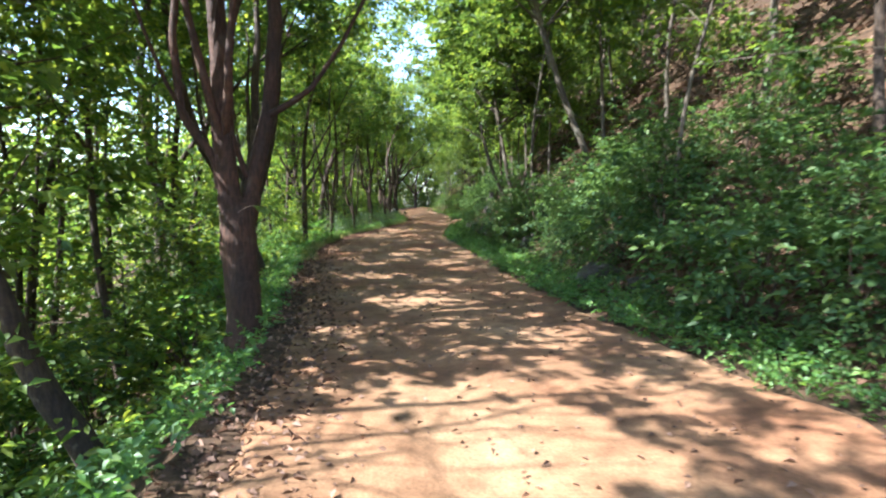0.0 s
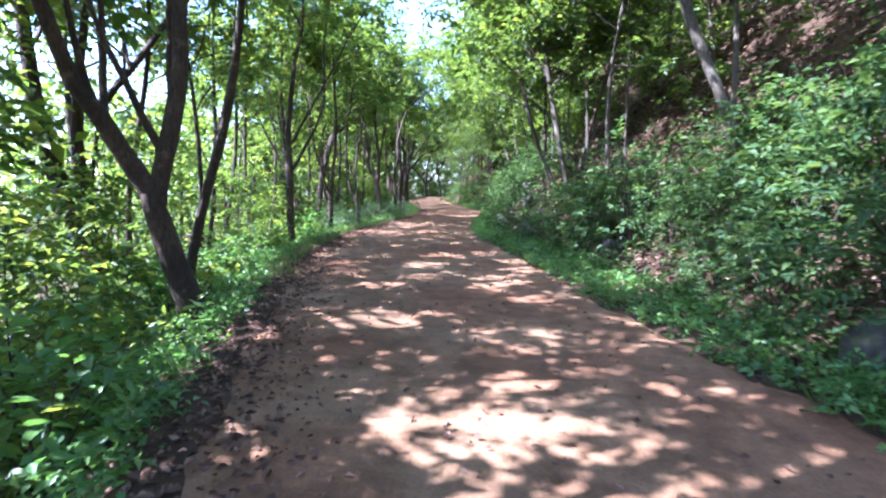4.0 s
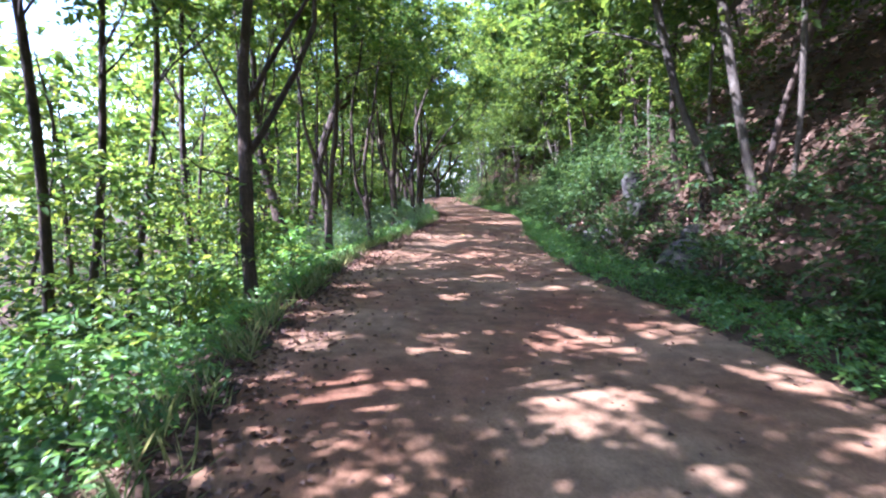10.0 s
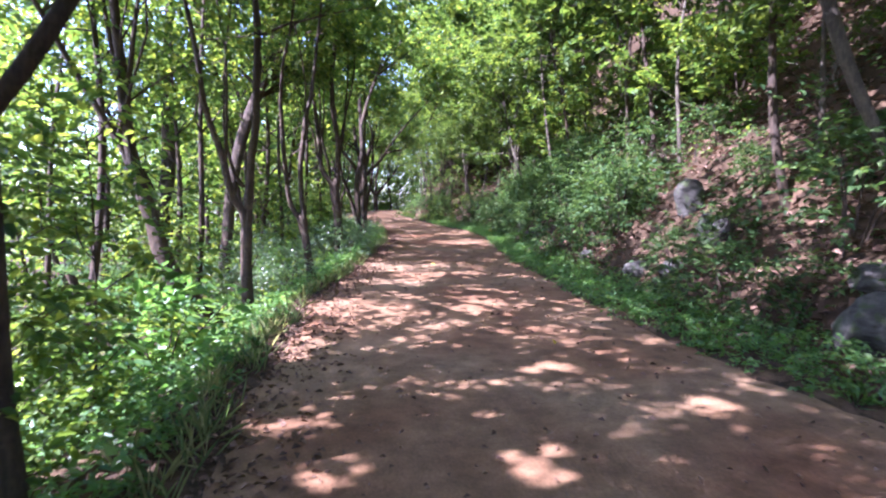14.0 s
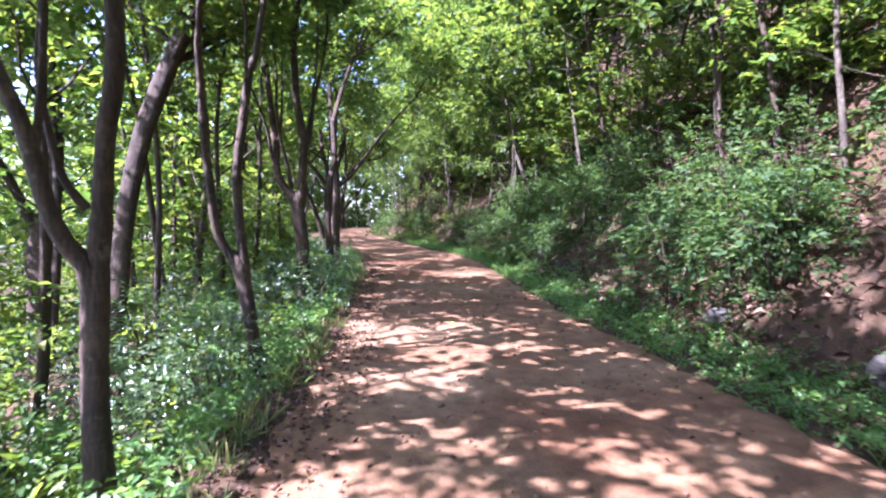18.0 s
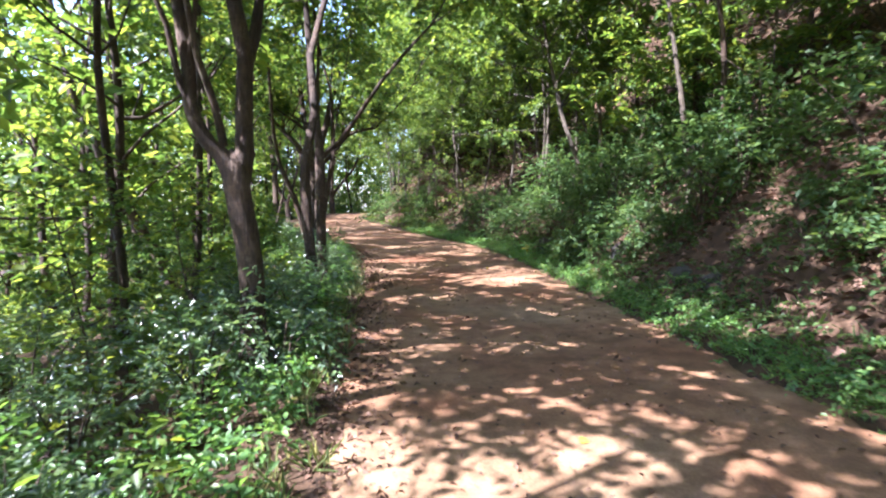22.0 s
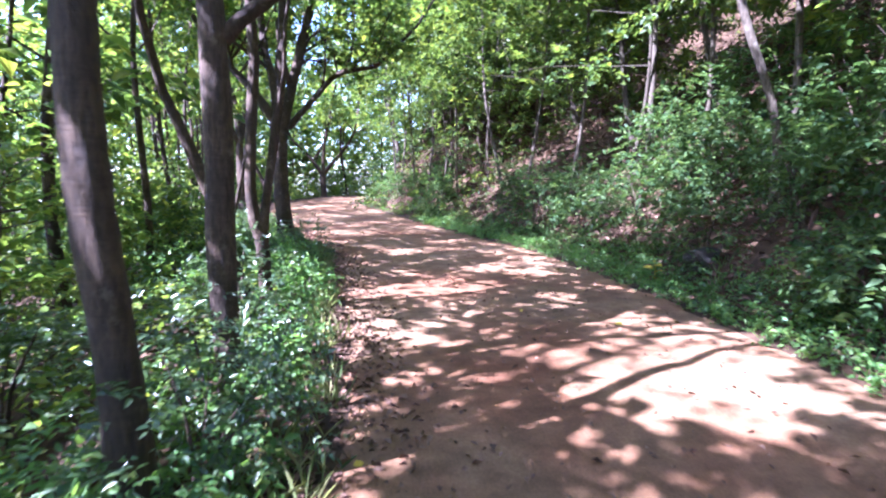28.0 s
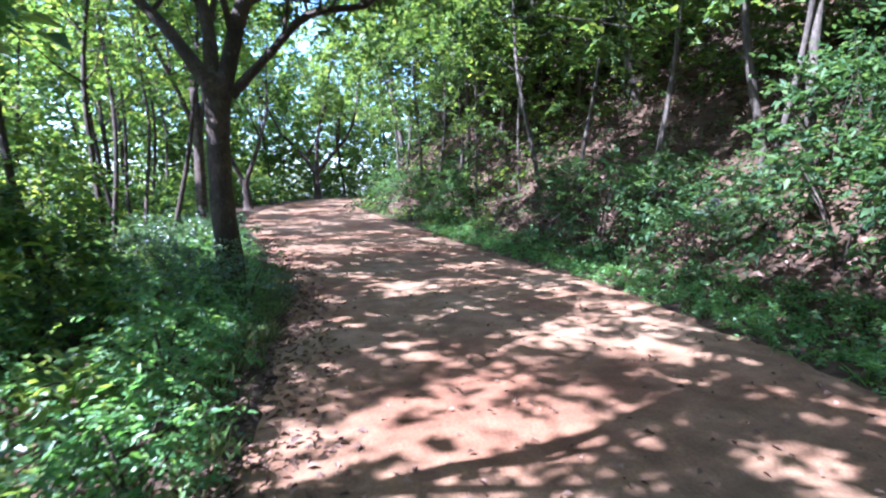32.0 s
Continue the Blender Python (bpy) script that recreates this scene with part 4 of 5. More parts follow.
# Trees added on the slope so that their crowns shade the road.
SHADE_BELOW = dict(BELOW, girth=0.0062, size=0.15, count=9, sprays=6, name="dark-trunked tree on the slope with fine leaves over the road")
shade_tree = wild_tree(BARK, SHADE_BELOW, 11, 0.42, 73, 18)
set_out([shade_tree], [(-7.5, 20.4), (-7.3, 22.5), (-7.0, 33.4), (-6.8, 35.2), (-7.4, 19.2), (-6.9, 18.0), (-7.6, 10.2), (-7.0, 8.4), (-6.6, 53.5), (-8.6, 56.0), (-9.6, 60.0), (-12.5, 64.0), (-10.6, 67.5), (-7.2, 51.0), (-6.7, 45.4), (-4.9, 0.2), (-3.6, -0.9), (-7.6, 53.0), (-8.4, 57.8), (-9.6, 62.4), (-5.5, 5.5), (-5.2, 8.3), (-7.6, 24.9), (-7.2, 28.2), (-6.9, 31.6), (-6.4, 37.6), (-6.3, 40.0), (-6.5, 47.8), (-10.8, 28.9)], rng, 0.95, 1.1, dappled=True)
# Taller trees added further down, for more shade across the road.
tall_shade_tree = wild_tree(BARK, SHADE_BELOW, 14, 0.48, 77, 24)
set_out([tall_shade_tree], [(-7.6, 9.2), (-7.9, 7.9), (-6.4, 1.6), (-5.9, 3.2), (-6.6, 0.2), (-9.2, 16.6), (-10.0, 15.4), (-8.9, 14.0), (-9.6, 12.4), (-8.6, 10.6), (-9.9, 17.9), (-8.4, 17.4)], np.random.default_rng(263), 0.92, 1.08, dappled=True)
# Low trees added at the start, mostly out of view, to shade the verge.
low_shade_tree = wild_tree(BARK, SHADE_BELOW, 8, 0.15, 74, 18)
set_out([low_shade_tree, copy_thing(low_shade_tree, pose(0, 0, 0))], [(-4.9, 2.3), (-5.9, 6.4), (-6.5, 7.9), (-5.4, 4.3)], rng, 0.85, 1.1, dappled=True)
YOUNG = dict(BELOW, twig=0.5, size=0.12, count=8, twigs=3, sprays=4, shoot=0.4, girth=0.006, group="saplings beside the road",
             name="young bright green sapling beside the road")
BANK_YOUNG = dict(YOUNG, twig=0.7, size=0.19, width=0.5, count=8, spread=1.9, group="saplings on the bank", name="broad-leaved sapling leaning out from the bank")
bank_saplings = [wild_tree(BARK, BANK_YOUNG, 3.6 + 0.5 * k, 0.4, 85 + k, 11) for k in range(2)]
set_out(bank_saplings, [(3.7, 27.7), (4.0, 35.4), (4.3, 37.0), (3.9, 38.8), (4.4, 29.9), (4.6, 41.0)] + spots_along(15, RIGHT_EDGE, 1, 48, 68, 2.6, 7.5, np.random.default_rng(262), 1.0, 1.3), np.random.default_rng(261), 0.85, 1.15)
saplings = [wild_tree(BARK, YOUNG, 2.6 + 0.5 * k, 0.15, 75 + k, 11) for k in range(3)]
set_out(saplings, spots_along(17, LEFT_EDGE, -1, 8, 31, 1.0, 3.6, np.random.default_rng(240), 0.8, 1.1) + spots_along(8, LEFT_EDGE, -1, 33, 52, 1.8, 4.5, np.random.default_rng(241), 0.8, 1.1), np.random.default_rng(260), 0.8, 1.15)


# ---- shrubs ----
def shrub(leaf, tall, wide, seed, size, count, name, group, width=0.5, stalks=5, per=9, fine=False):
    rng = np.random.default_rng(seed)
    root = tagged(new("shrub"), name, "shrub", group)
    for k in range(stalks):
        a, r = k * 6.283 / stalks + rng.uniform(-0.4, 0.4), rng.uniform(0.3, 1.0) * wide * 0.5
        top = np.array([math.cos(a) * r, math.sin(a) * r, tall * rng.uniform(0.65, 1.0) * (1.05 - 0.35 * r / wide)])
        line = np.array([[0.05 * math.cos(a), 0.05 * math.sin(a), -0.1, 0.015], [*(top * np.array([0.35, 0.35, 0.5])), 0.011], [*top, 0.004]])
        v, f = tube(curve_points(line, 3), 4, rng, 0.1)
        part("stem", mesh_of("stem", v, f, BARK, True), root)
    v, f = clump(count, tall, wide, size, width, per, seed, rng, fine)
    part("foliage", mesh_of("foliage", v, f, leaf), root)
    return root


def clump(count, tall, wide, size, width, per, seed, rng, fine=False):
    """The leafy mass of a bush: shoots that point out of an uneven dome."""
    u = unit(rng.normal(0, 1, (count, 3)) + np.array([0, 0, 0.35]))
    rad = rng.uniform(0.45, 1.0, (count, 1)) * (1 + 0.25 * np.sin(3 * np.arctan2(u[:, 1], u[:, 0]) + seed)[:, None])
    at = u * rad * np.array([wide * 0.5, wide * 0.5, tall * 0.55]) + np.array([0, 0, tall * 0.42])
    at[:, 2] = np.maximum(at[:, 2], 0.04)
    return sprays(at, u + rng.normal(0, 0.5, (count, 3)), size * 3.2, per, size, width, rng, fine=fine)


BANK_NAME, SLOPE_NAME = "dense green leafy shrub growing out of the bank", "leafy light green shrub on the slope below the road"
bank_shrubs = [shrub(SHRUB_LEAF, 0.9 + 0.2 * k, 1.5 + 0.25 * (k % 3), 80 + k, 0.115, 110, BANK_NAME, "shrubs on the bank") for k in range(5)]
set_out(bank_shrubs, spots_along(64, RIGHT_EDGE, 1, 0, 46, 0.9, 3.3, np.random.default_rng(204), 1.2, 0.7) + spots_along(12, RIGHT_EDGE, 1, 48, 66, 0.7, 2.5, np.random.default_rng(235), 1.0, 0.9) + spots_along(14, RIGHT_EDGE, 1, 27, 36, 1.4, 3.6, np.random.default_rng(231), 1.0, 0.8) + spots_along(22, RIGHT_EDGE, 1, 36, 50, 0.9, 4.0, np.random.default_rng(232), 1.0, 0.7) + spots_along(13, RIGHT_EDGE, 1, 3.5, 12, 1.2, 4, np.random.default_rng(234), 1.0, 0.8) + [(3.2, 12.6), (3.7, 13.4), (3.0, 13.9), (4.1, 14.2), (3.4, 14.7), (4.1, 12.3), (4.7, 13.3), (3.3, 11.5)], rng, 0.6, 1.3)
hill_shrubs = [shrub(HILL_LEAF, 1.3 + 0.3 * k, 2.0 + 0.2 * k, 110 + k, 0.18, 95, "thin light green shrub among the leaf litter of the hillside", "shrubs on the hillside") for k in range(3)]
set_out(hill_shrubs, spots_along(22, RIGHT_EDGE, 1, 13, 60, 4.5, 11, np.random.default_rng(205), 1.0, 1.6), rng, 0.7, 1.4)
edge_shrubs = [shrub(EDGE_LEAF if k else HERB_LEAF, 0.8 + 0.12 * k, 1.15 + 0.1 * k, 90 + k, 0.07, 150, "low leafy shrub spreading along the road's edge", "shrubs along the road", per=7, fine=True) for k in range(4)]
set_out(edge_shrubs, spots_along(52, LEFT_EDGE, -1, 26, 56, 0.4, 3.2, np.random.default_rng(206), 1.0, 0.55) + [(-5.1, 27.8), (-5.5, 28.7), (-5.2, 29.7), (-6.2, 28.4), (-6.4, 29.6), (-5.8, 30.4), (-5.6, 27.1), (-6.9, 29.0)], rng, 0.7, 1.2)
broad_shrubs = [shrub(TREE_LEAF if k % 2 else HERB_LEAF, 0.9 + 0.15 * k, 1.4 + 0.1 * k, 150 + k, 0.16, 70, "broad-leaved light green bush on the edge of the slope", "broad-leaved bushes along the road", per=6, fine=True) for k in range(4)]
set_out(broad_shrubs, spots_along(40, LEFT_EDGE, -1, 4, 27, 0.9, 4.2, np.random.default_rng(207), 1.0, 0.75), np.random.default_rng(270), 0.7, 1.2)
slope_shrubs = [shrub(TREE_LEAF if k % 2 else SHRUB_LEAF, 0.9 + 0.25 * k, 1.7, 95 + k, 0.15, 110, SLOPE_NAME, "shrubs below the road") for k in range(5)]
bend_shrubs = [shrub(TREE_LEAF, 2.0 + 0.4 * k, 2.4, 160 + k, 0.2, 80, "tall bright green bush beyond the bend of the road", "bushes beyond the bend", per=6, fine=True) for k in range(2)]
set_out(bend_shrubs, spots_along(26, LEFT_EDGE, -1, 60, 86, 0.9, 5, np.random.default_rng(209), 1.0, 1.1), np.random.default_rng(271), 0.7, 1.3)
set_out(slope_shrubs, spots_along(52, LEFT_EDGE, -1, 1, 66, 3.0, 13, np.random.default_rng(208), 1.3, 1.1), rng, 0.7, 1.3)
feathery = shrub(SHRUB_LEAF, 1.55, 1.7, 140, 0.16, 330, "big feathery dark green bush with fine drooping leaves", "shrubs on the bank", 0.22, 7, 11)
feathery.matrix_basis = pose(2.75, 17.1, ground_z(2.75, 17.1) - 0.15)


def brush(name, label, spots, tall, wide, size, leaf, count):
    """Bushes that nobody could count, in one mesh."""
    pieces = []
    for k, (x, y) in enumerate(spots):
        grow_to = rng.uniform(0.6, 1.3)
        v, f = clump(count, tall * grow_to, wide * grow_to, size, 0.55, 6, k, rng)
        pieces.append((v + np.array([x, y, ground_z(x, y) - 0.05]), f))
    v, f = join(pieces)
    return tagged(new(name, mesh_of(name, v, f, leaf)), label, "undergrowth", kind="stuff")


brush("hillside_brush", "scattered light green brush high on the hillside", spots_along(46, RIGHT_EDGE, 1, 0, 66, 6, 18, np.random.default_rng(209), 1.0, 1.3), 0.9, 1.7, 0.18, HILL_LEAF, 50)
brush("bend_brush", "green brush on the banks at the far bend of the road", spots_along(110, RIGHT_EDGE, 1, 66, 94, 0.5, 12, np.random.default_rng(211), 1.3, 0.8) + spots_along(40, LEFT_EDGE, -1, 56, 92, 0.8, 9, np.random.default_rng(212), 1.0, 1.0), 1.3, 2.0, 0.25, SHRUB_LEAF, 32)


# ---- low growth and litter ----
def scatter(n, y0, y1, d0, d1, edge, sign, rng, power=1.0):
    y = rng.uniform(y0, y1, n)
    x = smooth_edge(edge, y) + sign * (d0 + (d1 - d0) * rng.random(n) ** power)
    return x, y


def low_growth(name, label, n, y0, y1, d0, d1, edge, sign, leaf, size, tall, count, power=1.0, fine=False, patchy=0.0):
    x, y = scatter(n, y0, y1, d0, d1, edge, sign, rng, power)
    if patchy:
        keep = wave(x, y, 0.8, 3.3) > rng.normal(patchy - 1.0, 0.35, n)
        x, y = x[keep], y[keep]
    at = np.stack([x, y, height(x, y) + tall * rng.random(len(x))], -1)
    v, f = sprays(at, rng.normal(0, 1, (len(x), 3)) + np.array([0, 0, 0.35]), size * 3, count, size, 0.55, rng, fine=fine)
    return tagged(new(name, mesh_of(name, v, f, leaf)), label, "undergrowth", kind="stuff")


low_growth("verge_herbs", "bright green low herbs along the foot of the bank", 7500, -2, 58, -0.1, 0.95, RIGHT_EDGE, 1, HERB_LEAF, 0.068, 0.2, 7)
low_growth("bank_herbs", "green herbs and seedlings on the bank", 9000, -2, 60, 0.6, 6, RIGHT_EDGE, 1, SHRUB_LEAF, 0.09, 0.3, 6, 1.7, patchy=0.9)
low_growth("roadside_herbs", "green seedlings and creepers along the road's outer edge", 5600, 0, 60, 0.25, 1.4, LEFT_EDGE, -1, HERB_LEAF, 0.085, 0.24, 7)
low_growth("slope_herbs", "green undergrowth on the slope below the road", 3400, 0, 66, 0.9, 3.6, LEFT_EDGE, -1, TREE_LEAF, 0.13, 0.4, 7, fine=True)
low_growth("lower_slope_herbs", "tall green undergrowth down the slope", 5000, 0, 80, 3.2, 16, LEFT_EDGE, -1, TREE_LEAF, 0.2, 0.9, 7, 1.2)


low_growth("hillside_seedlings", "scattered green seedlings among the leaf litter of the hillside", 3000, -2, 66, 3.0, 13, RIGHT_EDGE, 1, HILL_LEAF, 0.12, 0.3, 6, patchy=0.9)
low_growth("bend_herbs", "green undergrowth over the slopes at the bend of the road", 1200, 54, 76, 0.2, 8, RIGHT_EDGE, 1, HILL_LEAF, 0.21, 0.8, 6)


def grass(name, label, n, y0, y1, d0, d1, edge, sign, leaf, long, rng):
    """Tufts of arching blades."""
    x, y = scatter(n // 9, y0, y1, d0, d1, edge, sign, rng)
    x, y = np.repeat(x, 9) + rng.normal(0, 0.05, n // 9 * 9), np.repeat(y, 9) + rng.normal(0, 0.05, n // 9 * 9)
    at = np.stack([x, y, height(x, y) - 0.01], -1)
    v, f = leaves(at, rng.normal(0, 0.5, at.shape) + np.array([0, 0, 1.0]), long, 0.04, rng, 0.1, fine=True)
    return tagged(new(name, mesh_of(name, v, f, leaf)), label, "grass", kind="stuff")


grass("edge_grass", "pale green grass tufts along the road's outer edge", 3600, 14, 50, -0.02, 0.45, LEFT_EDGE, -1, STRAW_LEAF, 0.25, np.random.default_rng(250))
grass("bank_grass", "green grass tufts at the foot of the bank", 5400, 4, 68, -0.05, 1.0, RIGHT_EDGE, 1, HERB_LEAF, 0.22, np.random.default_rng(251))


def litter(name, label, n, y0, y1, x_of, size, mat, lift=0.01, kind="stuff"):
    y = rng.uniform(y0, y1, n)
    x = x_of(y)
    at = np.stack([x, y, height(x, y) + lift], -1)
    way = rng.normal(0, 1, (n, 3)) * np.array([1, 1, 0.25])
    v, f = leaves(at, way, size, 0.55, rng, fold=0.35)
    return tagged(new(name, mesh_of(name, v, f, mat)), label, "leaf litter", kind=kind)


litter("fallen_leaves", "brown fallen leaves strewn over the dirt road", 4200, 0, 58,
       lambda y: smooth_edge(LEFT_EDGE, y) + (smooth_edge(RIGHT_EDGE, y) - smooth_edge(LEFT_EDGE, y)) * rng.random(len(y)), 0.06, DRY_LEAF, 0.012)
litter("edge_litter", "brown leaf litter gathered along the road's outer edge", 13000, 0, 56, lambda y: smooth_edge(LEFT_EDGE, y) + 0.08 + rng.normal(0, 0.33, len(y)), 0.07, DRY_LEAF, 0.012)
litter("bank_litter", "dry reddish-brown leaf litter on the bank", 60000, -2, 72, lambda y: smooth_edge(RIGHT_EDGE, y) + 0.4 + 13 * rng.random(len(y)) ** 1.2, 0.15, DRY_LEAF, 0.025)


def far_wood(name, label, n, spots, low, high, size, leaf):
    """The closed foliage of the wood far from the road."""
    x, y = spots
    z = height(x, y)
    at = np.stack([x, y, z + low + (high - low) * rng.random(n)], -1)
    keep = wave(at[:, 0] + at[:, 2], at[:, 1], 2.1, 1.0) + wave(at[:, 0], at[:, 1] - at[:, 2], 1.0, 6.0) > -0.35
    at = at[keep]
    v, f = sprays(at, rng.normal(0, 1, at.shape), size * 3.2, 6, size, 0.6, rng)
    return tagged(new(name, mesh_of(name, v, f, leaf)), label, "far wood", kind="stuff")


def far_band(n, edge, sign, y0, y1, d0, d1):
    y = rng.uniform(y0, y1, n)
    return smooth_edge(edge, y) + sign * (d0 + (d1 - d0) * rng.random(n)), y


far_wood("far_woods_below", "light green foliage of the wood far down the slope", 8500, far_band(8500, LEFT_EDGE, -1, -10, 100, 20, 45), 0.3, 13, 0.42, TREE_LEAF)
far_wood("far_woods_above", "green foliage of the wood high on the hillside", 7000, far_band(7000, RIGHT_EDGE, 1, -10, 100, 22, 42), 2.5, 10, 0.42, HILL_LEAF)
far_wood("far_woods_ahead", "bright green foliage of the wood beyond the bend of the road", 14000, far_band(14000, LEFT_EDGE, -1, 71, 98, 4.0, 25), 0.3, 13, 0.42, TREE_LEAF)


# ---- rocks ----
def rock(x, y, wide, tall, deep, seed, label="grey mossy rock half sunk in the bank", turn=0.0):
    bm = bmesh.new()
    bmesh.ops.create_icosphere(bm, subdivisions=4, radius=1.0)
    cut = random.Random(seed)
    cuts = [(Vector((cut.gauss(0, 1), cut.gauss(0, 1), cut.gauss(0, 0.8))).normalized(), cut.uniform(0.5, 0.8)) for k in range(14)]
    for v in bm.verts:
        for n, far in cuts:
            v.co -= n * max(v.co.dot(n) - far, 0) * 0.98
        v.co *= 1 + 0.1 * noise.noise(v.co * 2.1 + Vector((seed * 3.1, 0, 0))) + 0.05 * noise.noise(v.co * 8.0 + Vector((seed, 0, 0)))
        v.co = Vector((v.co.x * wide * 0.62, v.co.y * deep * 0.62, v.co.z * tall * 0.62))
    me = bpy.data.meshes.new("rock")
    bm.to_mesh(me)
    bm.free()
    me.materials.append(STONE)
    me.polygons.foreach_set("use_smooth", np.ones(len(me.polygons), bool))
    ob = tagged(new("rock", me), label, "rock", "rocks at the foot of the bank")
    ob.matrix_basis = pose(x, y, ground_z(x, y) + tall * 0.02, 0, 0, turn)
    return ob


MOSSY, GREY, PALE = "brown mossy boulder half sunk in the foot of the bank", "grey weathered rock lying at the foot of the bank", "pale grey rock face standing out of the bank"
rock(-2.1, 5.2, 0.26, 0.24, 0.3, 19, "pale weathered stone at the road's edge beside a trunk")
rock(2.8, 9.15, 0.8, 0.6, 0.65, 1, MOSSY)
rock(3.05, 7.95, 0.5, 0.4, 0.45, 5, GREY)
rock(4.5, 13.35, 0.55, 0.35, 0.5, 6, GREY)
rock(1.8, 21.4, 0.95, 0.6, 0.7, 7, GREY)
rock(2.2, 24.6, 0.6, 0.75, 0.5, 8, PALE)
rock(2.2, 21.8, 0.55, 0.4, 0.5, 9, GREY)
rock(2.35, 25.7, 0.5, 0.8, 0.5, 2, PALE)
rock(1.4, 25.7, 0.5, 0.38, 0.42, 10, GREY)
rock(1.6, 24.9, 0.48, 0.35, 0.4, 11, GREY)
rock(3.35, 16.6, 0.75, 0.8, 0.6, 12, GREY)
rock(2.58, 15.9, 0.6, 0.42, 0.5, 13, GREY)
rock(2.72, 15.5, 0.5, 0.45, 0.45, 14, GREY)
rock(2.42, 37.4, 0.4, 0.6, 0.4, 3, GREY)
rock(1.95, 33.85, 0.4, 0.36, 0.36, 15, GREY)
rock(1.98, 34.65, 0.45, 0.34, 0.4, 16, MOSSY)
rock(3.86, 47.55, 0.5, 0.6, 0.45, 4, PALE)
rock(1.47, 28.15, 0.42, 0.25, 0.36, 17, GREY)
rock(2.75, 41.95, 0.58, 0.55, 0.5, 18, GREY)


# ---- dead wood on the bank ----
DEAD_WOOD = barky("dead_wood", (0.12, 0.1, 0.08), (0.2, 0.17, 0.14), (0.3, 0.27, 0.23), (0.32, 0.31, 0.28))


def fallen_branch(x, y, long, seed, turn):
    """A dead branch with bare side twigs, lying on the slope."""
    rng = np.random.default_rng(seed)
    root = tagged(new("fallen_branch"), "bleached dead branch with bare twigs lying on the bank", "branch", "dead branches on the bank")
    root.matrix_basis = pose(x, y, ground_z(x, y))
    a = radians(turn)
    n = 6
    line = []
    for k in range(n):
        s = (k / (n - 1) - 0.5) * long
        px, py = math.cos(a) * s, math.sin(a) * s + 0.05 * math.sin(k * 1.7 + seed)
        line.append([px, py, ground_z(x + px, y + py) - ground_z(x, y) + 0.03 + 0.1 * k / n, 0.022 * (1 - 0.7 * k / n)])
    line = np.array(line)
    v, f = tube(curve_points(line, 3), 6, rng, 0.1)
    part("branch", mesh_of("branch", v, f, DEAD_WOOD, True), root)
    for k in range(9):
        q = line[rng.integers(1, n)]
        way = unit(np.array([math.cos(a), math.sin(a), 0.0]) + rng.normal(0, 0.7, 3) + np.array([-0.2, 0, 0.6]))
        tw, _ = bough(q[:3], way, 0.009, rng.uniform(0.35, 0.9), rng, 4, 0.1, wander=0.25)
        v, f = tube(tw, 4, rng)
        part("twig", mesh_of("twig", v, f, DEAD_WOOD, True), root)
    return root


fallen_branch(4.1, 10.5, 1.3, 1, 60)
fallen_branch(3.7, 17.9, 1.2, 2, 130)
fallen_branch(5.6, 35.3, 1.6, 3, 70)
fallen_branch(5.0, 33.2, 1.6, 4, 110)
fallen_branch(4.7, 31.9, 1.5, 5, 40)
fallen_branch(4.0, 29.2, 1.2, 6, 95)
fallen_branch(3.6, 30.6, 1.3, 8, 20)
fallen_branch(5.5, 20.5, 1.5, 9, 75)
fallen_branch(6.3, 22.2, 1.7, 10, 120)
fallen_branch(4.9, 25.5, 1.3, 11, 50)
fallen_branch(6.4, 38.2, 1.6, 12, 100)
fallen_branch(6.9, 45.5, 1.5, 13, 65)
fallen_branch(6.0, 15.0, 1.4, 14, 35)
fallen_branch(5.4, 12.0, 1.6, 15, 110)


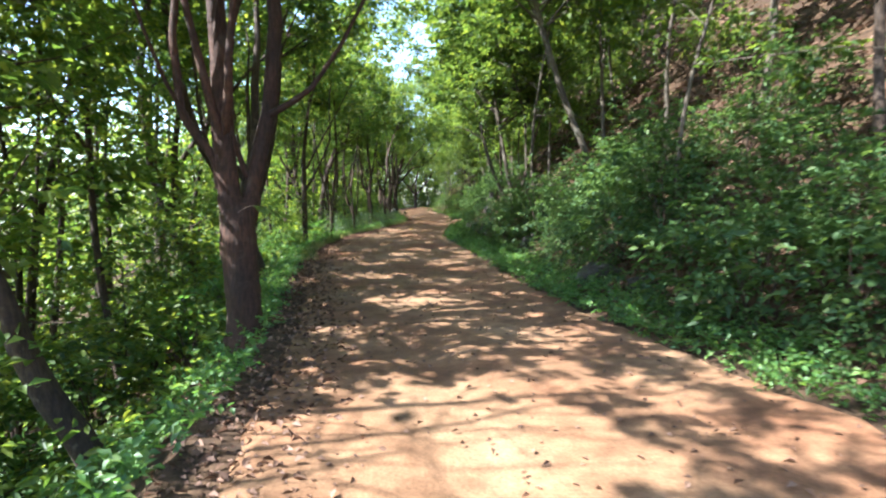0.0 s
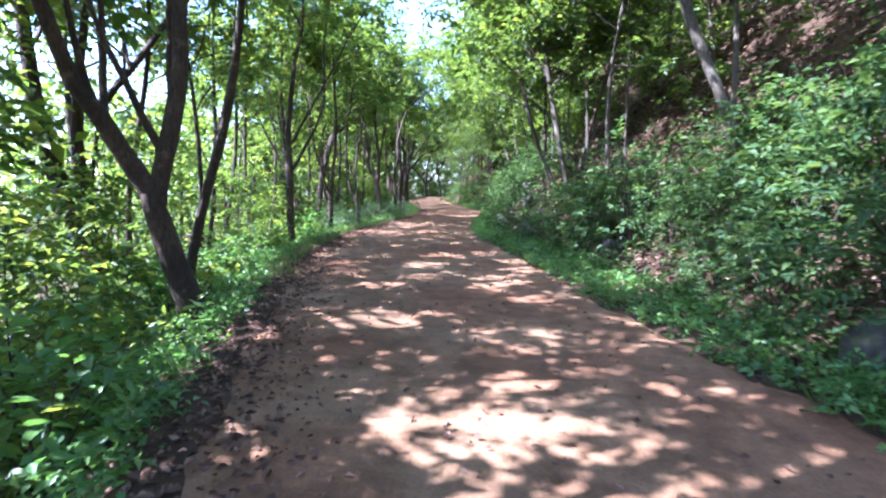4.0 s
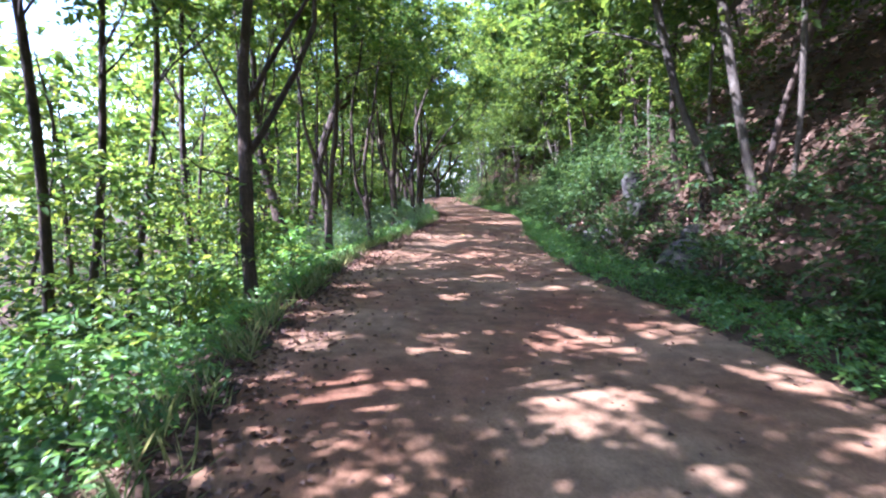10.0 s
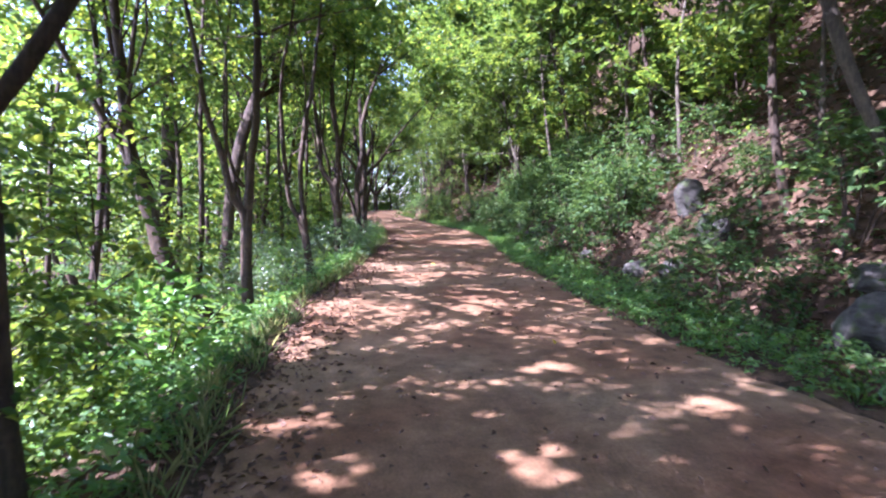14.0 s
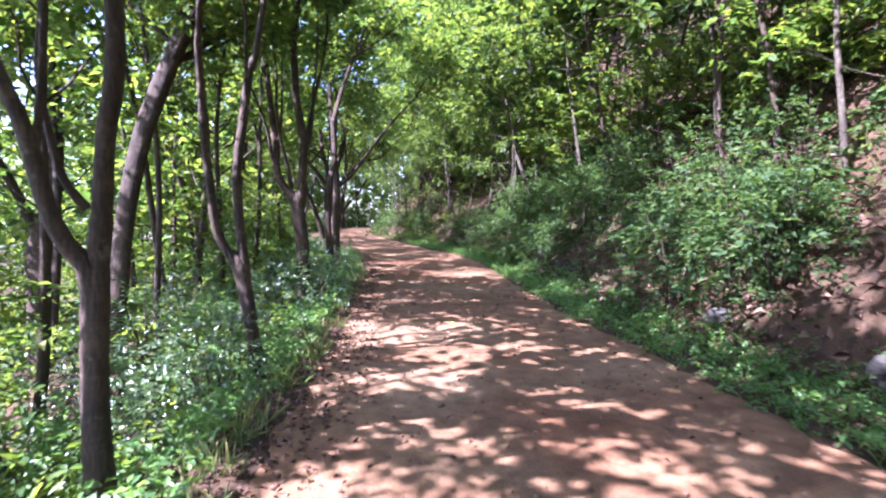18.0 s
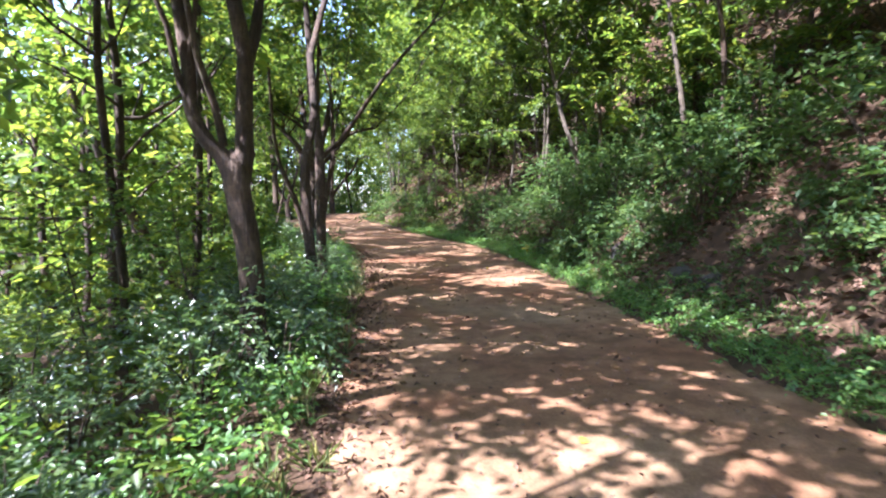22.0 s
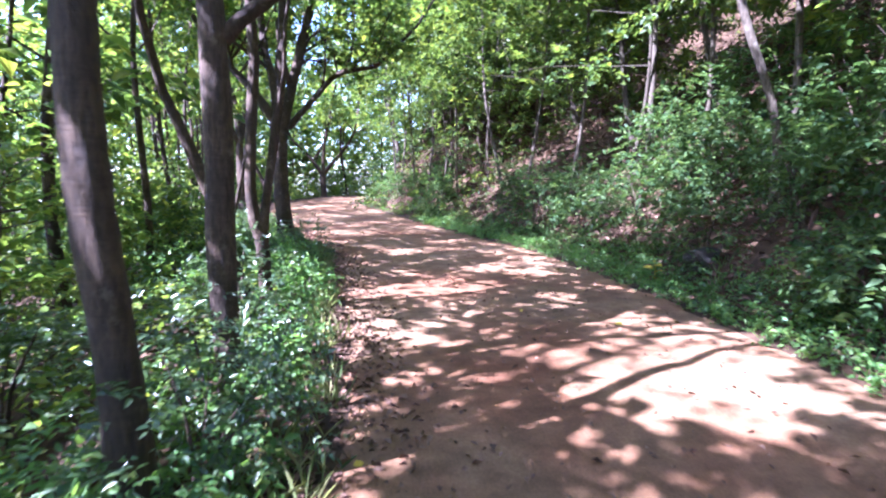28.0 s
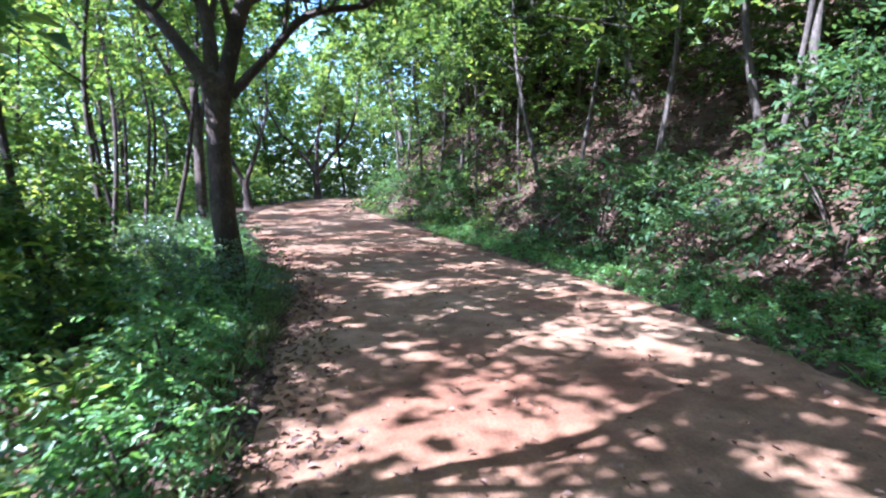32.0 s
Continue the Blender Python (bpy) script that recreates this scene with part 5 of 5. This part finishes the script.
# ---- single plants ----
def big_leaf_plant(x, y, tall, leaf, count, size, label):
    rng = np.random.default_rng(int(abs(x) * 10 + y))
    root = tagged(new("seedling"), label, "plant")
    root.matrix_basis = pose(x, y, ground_z(x, y) - 0.02)
    stem = np.array([[0, 0, 0, 0.008], [0.02, -0.02, tall * 0.5, 0.006], [-0.02, -0.04, tall, 0.004]])
    v, f = tube(curve_points(stem, 4), 5, rng)
    part("stem", mesh_of("stem", v, f, leaf, True), root)
    for k in range(count):
        a = k * 2.4
        at = np.array([[-0.01, -0.02, tall * (0.45 + 0.55 * k / count)]])
        v, f = leaves(at, np.array([[math.cos(a), math.sin(a), 0.25]]), size, 0.75, rng, 0.15, fine=True)
        part("leaf", mesh_of("leaf", v, f, leaf), root)
    return root


big_leaf_plant(1.9, 42.4, 0.5, HERB_LEAF, 8, 0.2, "pale green seedling with broad leaves on the verge")
big_leaf_plant(2.2, 42.5, 0.42, YELLOW_LEAF, 4, 0.17, "seedling with a few yellowed leaves on the verge")
big_leaf_plant(-4.05, 36.3, 0.85, HERB_LEAF, 11, 0.16, "tall upright seedling with narrow leaves by the road's edge")
big_leaf_plant(-3.75, 36.0, 0.6, HERB_LEAF, 9, 0.15, "tall upright seedling with narrow leaves by the road's edge")

# a leafy sprig that springs from the reddish trunk
rng = np.random.default_rng(77)
tw = np.array([[-2.3, 5.95, 1.45, 0.006], [-2.1, 5.8, 1.52, 0.005], [-1.9, 5.68, 1.5, 0.004], [-1.72, 5.62, 1.42, 0.003]])
base = np.array([*red_tree.location])
v, f = tube(curve_points(tw, 3), 5, rng)
sprig = part("sprig", mesh_of("sprig", v - base, f, BARK, True), red_tree, "thin leafy sprig growing from the trunk")
at = np.array([tw[1, :3] + (tw[3, :3] - tw[1, :3]) * k / 6 for k in range(7)])
way = np.array([[0.6 + 0.1 * k, -0.5 if k % 2 else 0.55, -0.25] for k in range(7)])
for k in range(7):
    v, f = leaves(at[k:k + 1], way[k:k + 1], 0.21, 0.48, rng, 0.12, fine=True)
    part("leaf", mesh_of("leaf", v - base, f, TREE_LEAF), sprig)


# ---- single fallen leaves on the road ----
for k, (x, y) in enumerate([(-2.96, 37.65), (0.3, 40.2), (-0.6, 41.2), (-1.9, 30.4), (-1.2, 22.4)]):
    v, f = leaves(np.zeros((1, 3)), np.array([[math.cos(k * 2.1), math.sin(k * 2.1), 0.05]]), 0.11, 0.7, rng, 0.2, fine=True)
    leaf = tagged(new("fallen_leaf", mesh_of("fallen_leaf", v, f, YELLOW_LEAF)), "yellow fallen leaf lying on the dirt road", "leaf", "yellow leaves on the road")
    leaf.matrix_basis = pose(x, y, ground_z(x, y) + 0.02)
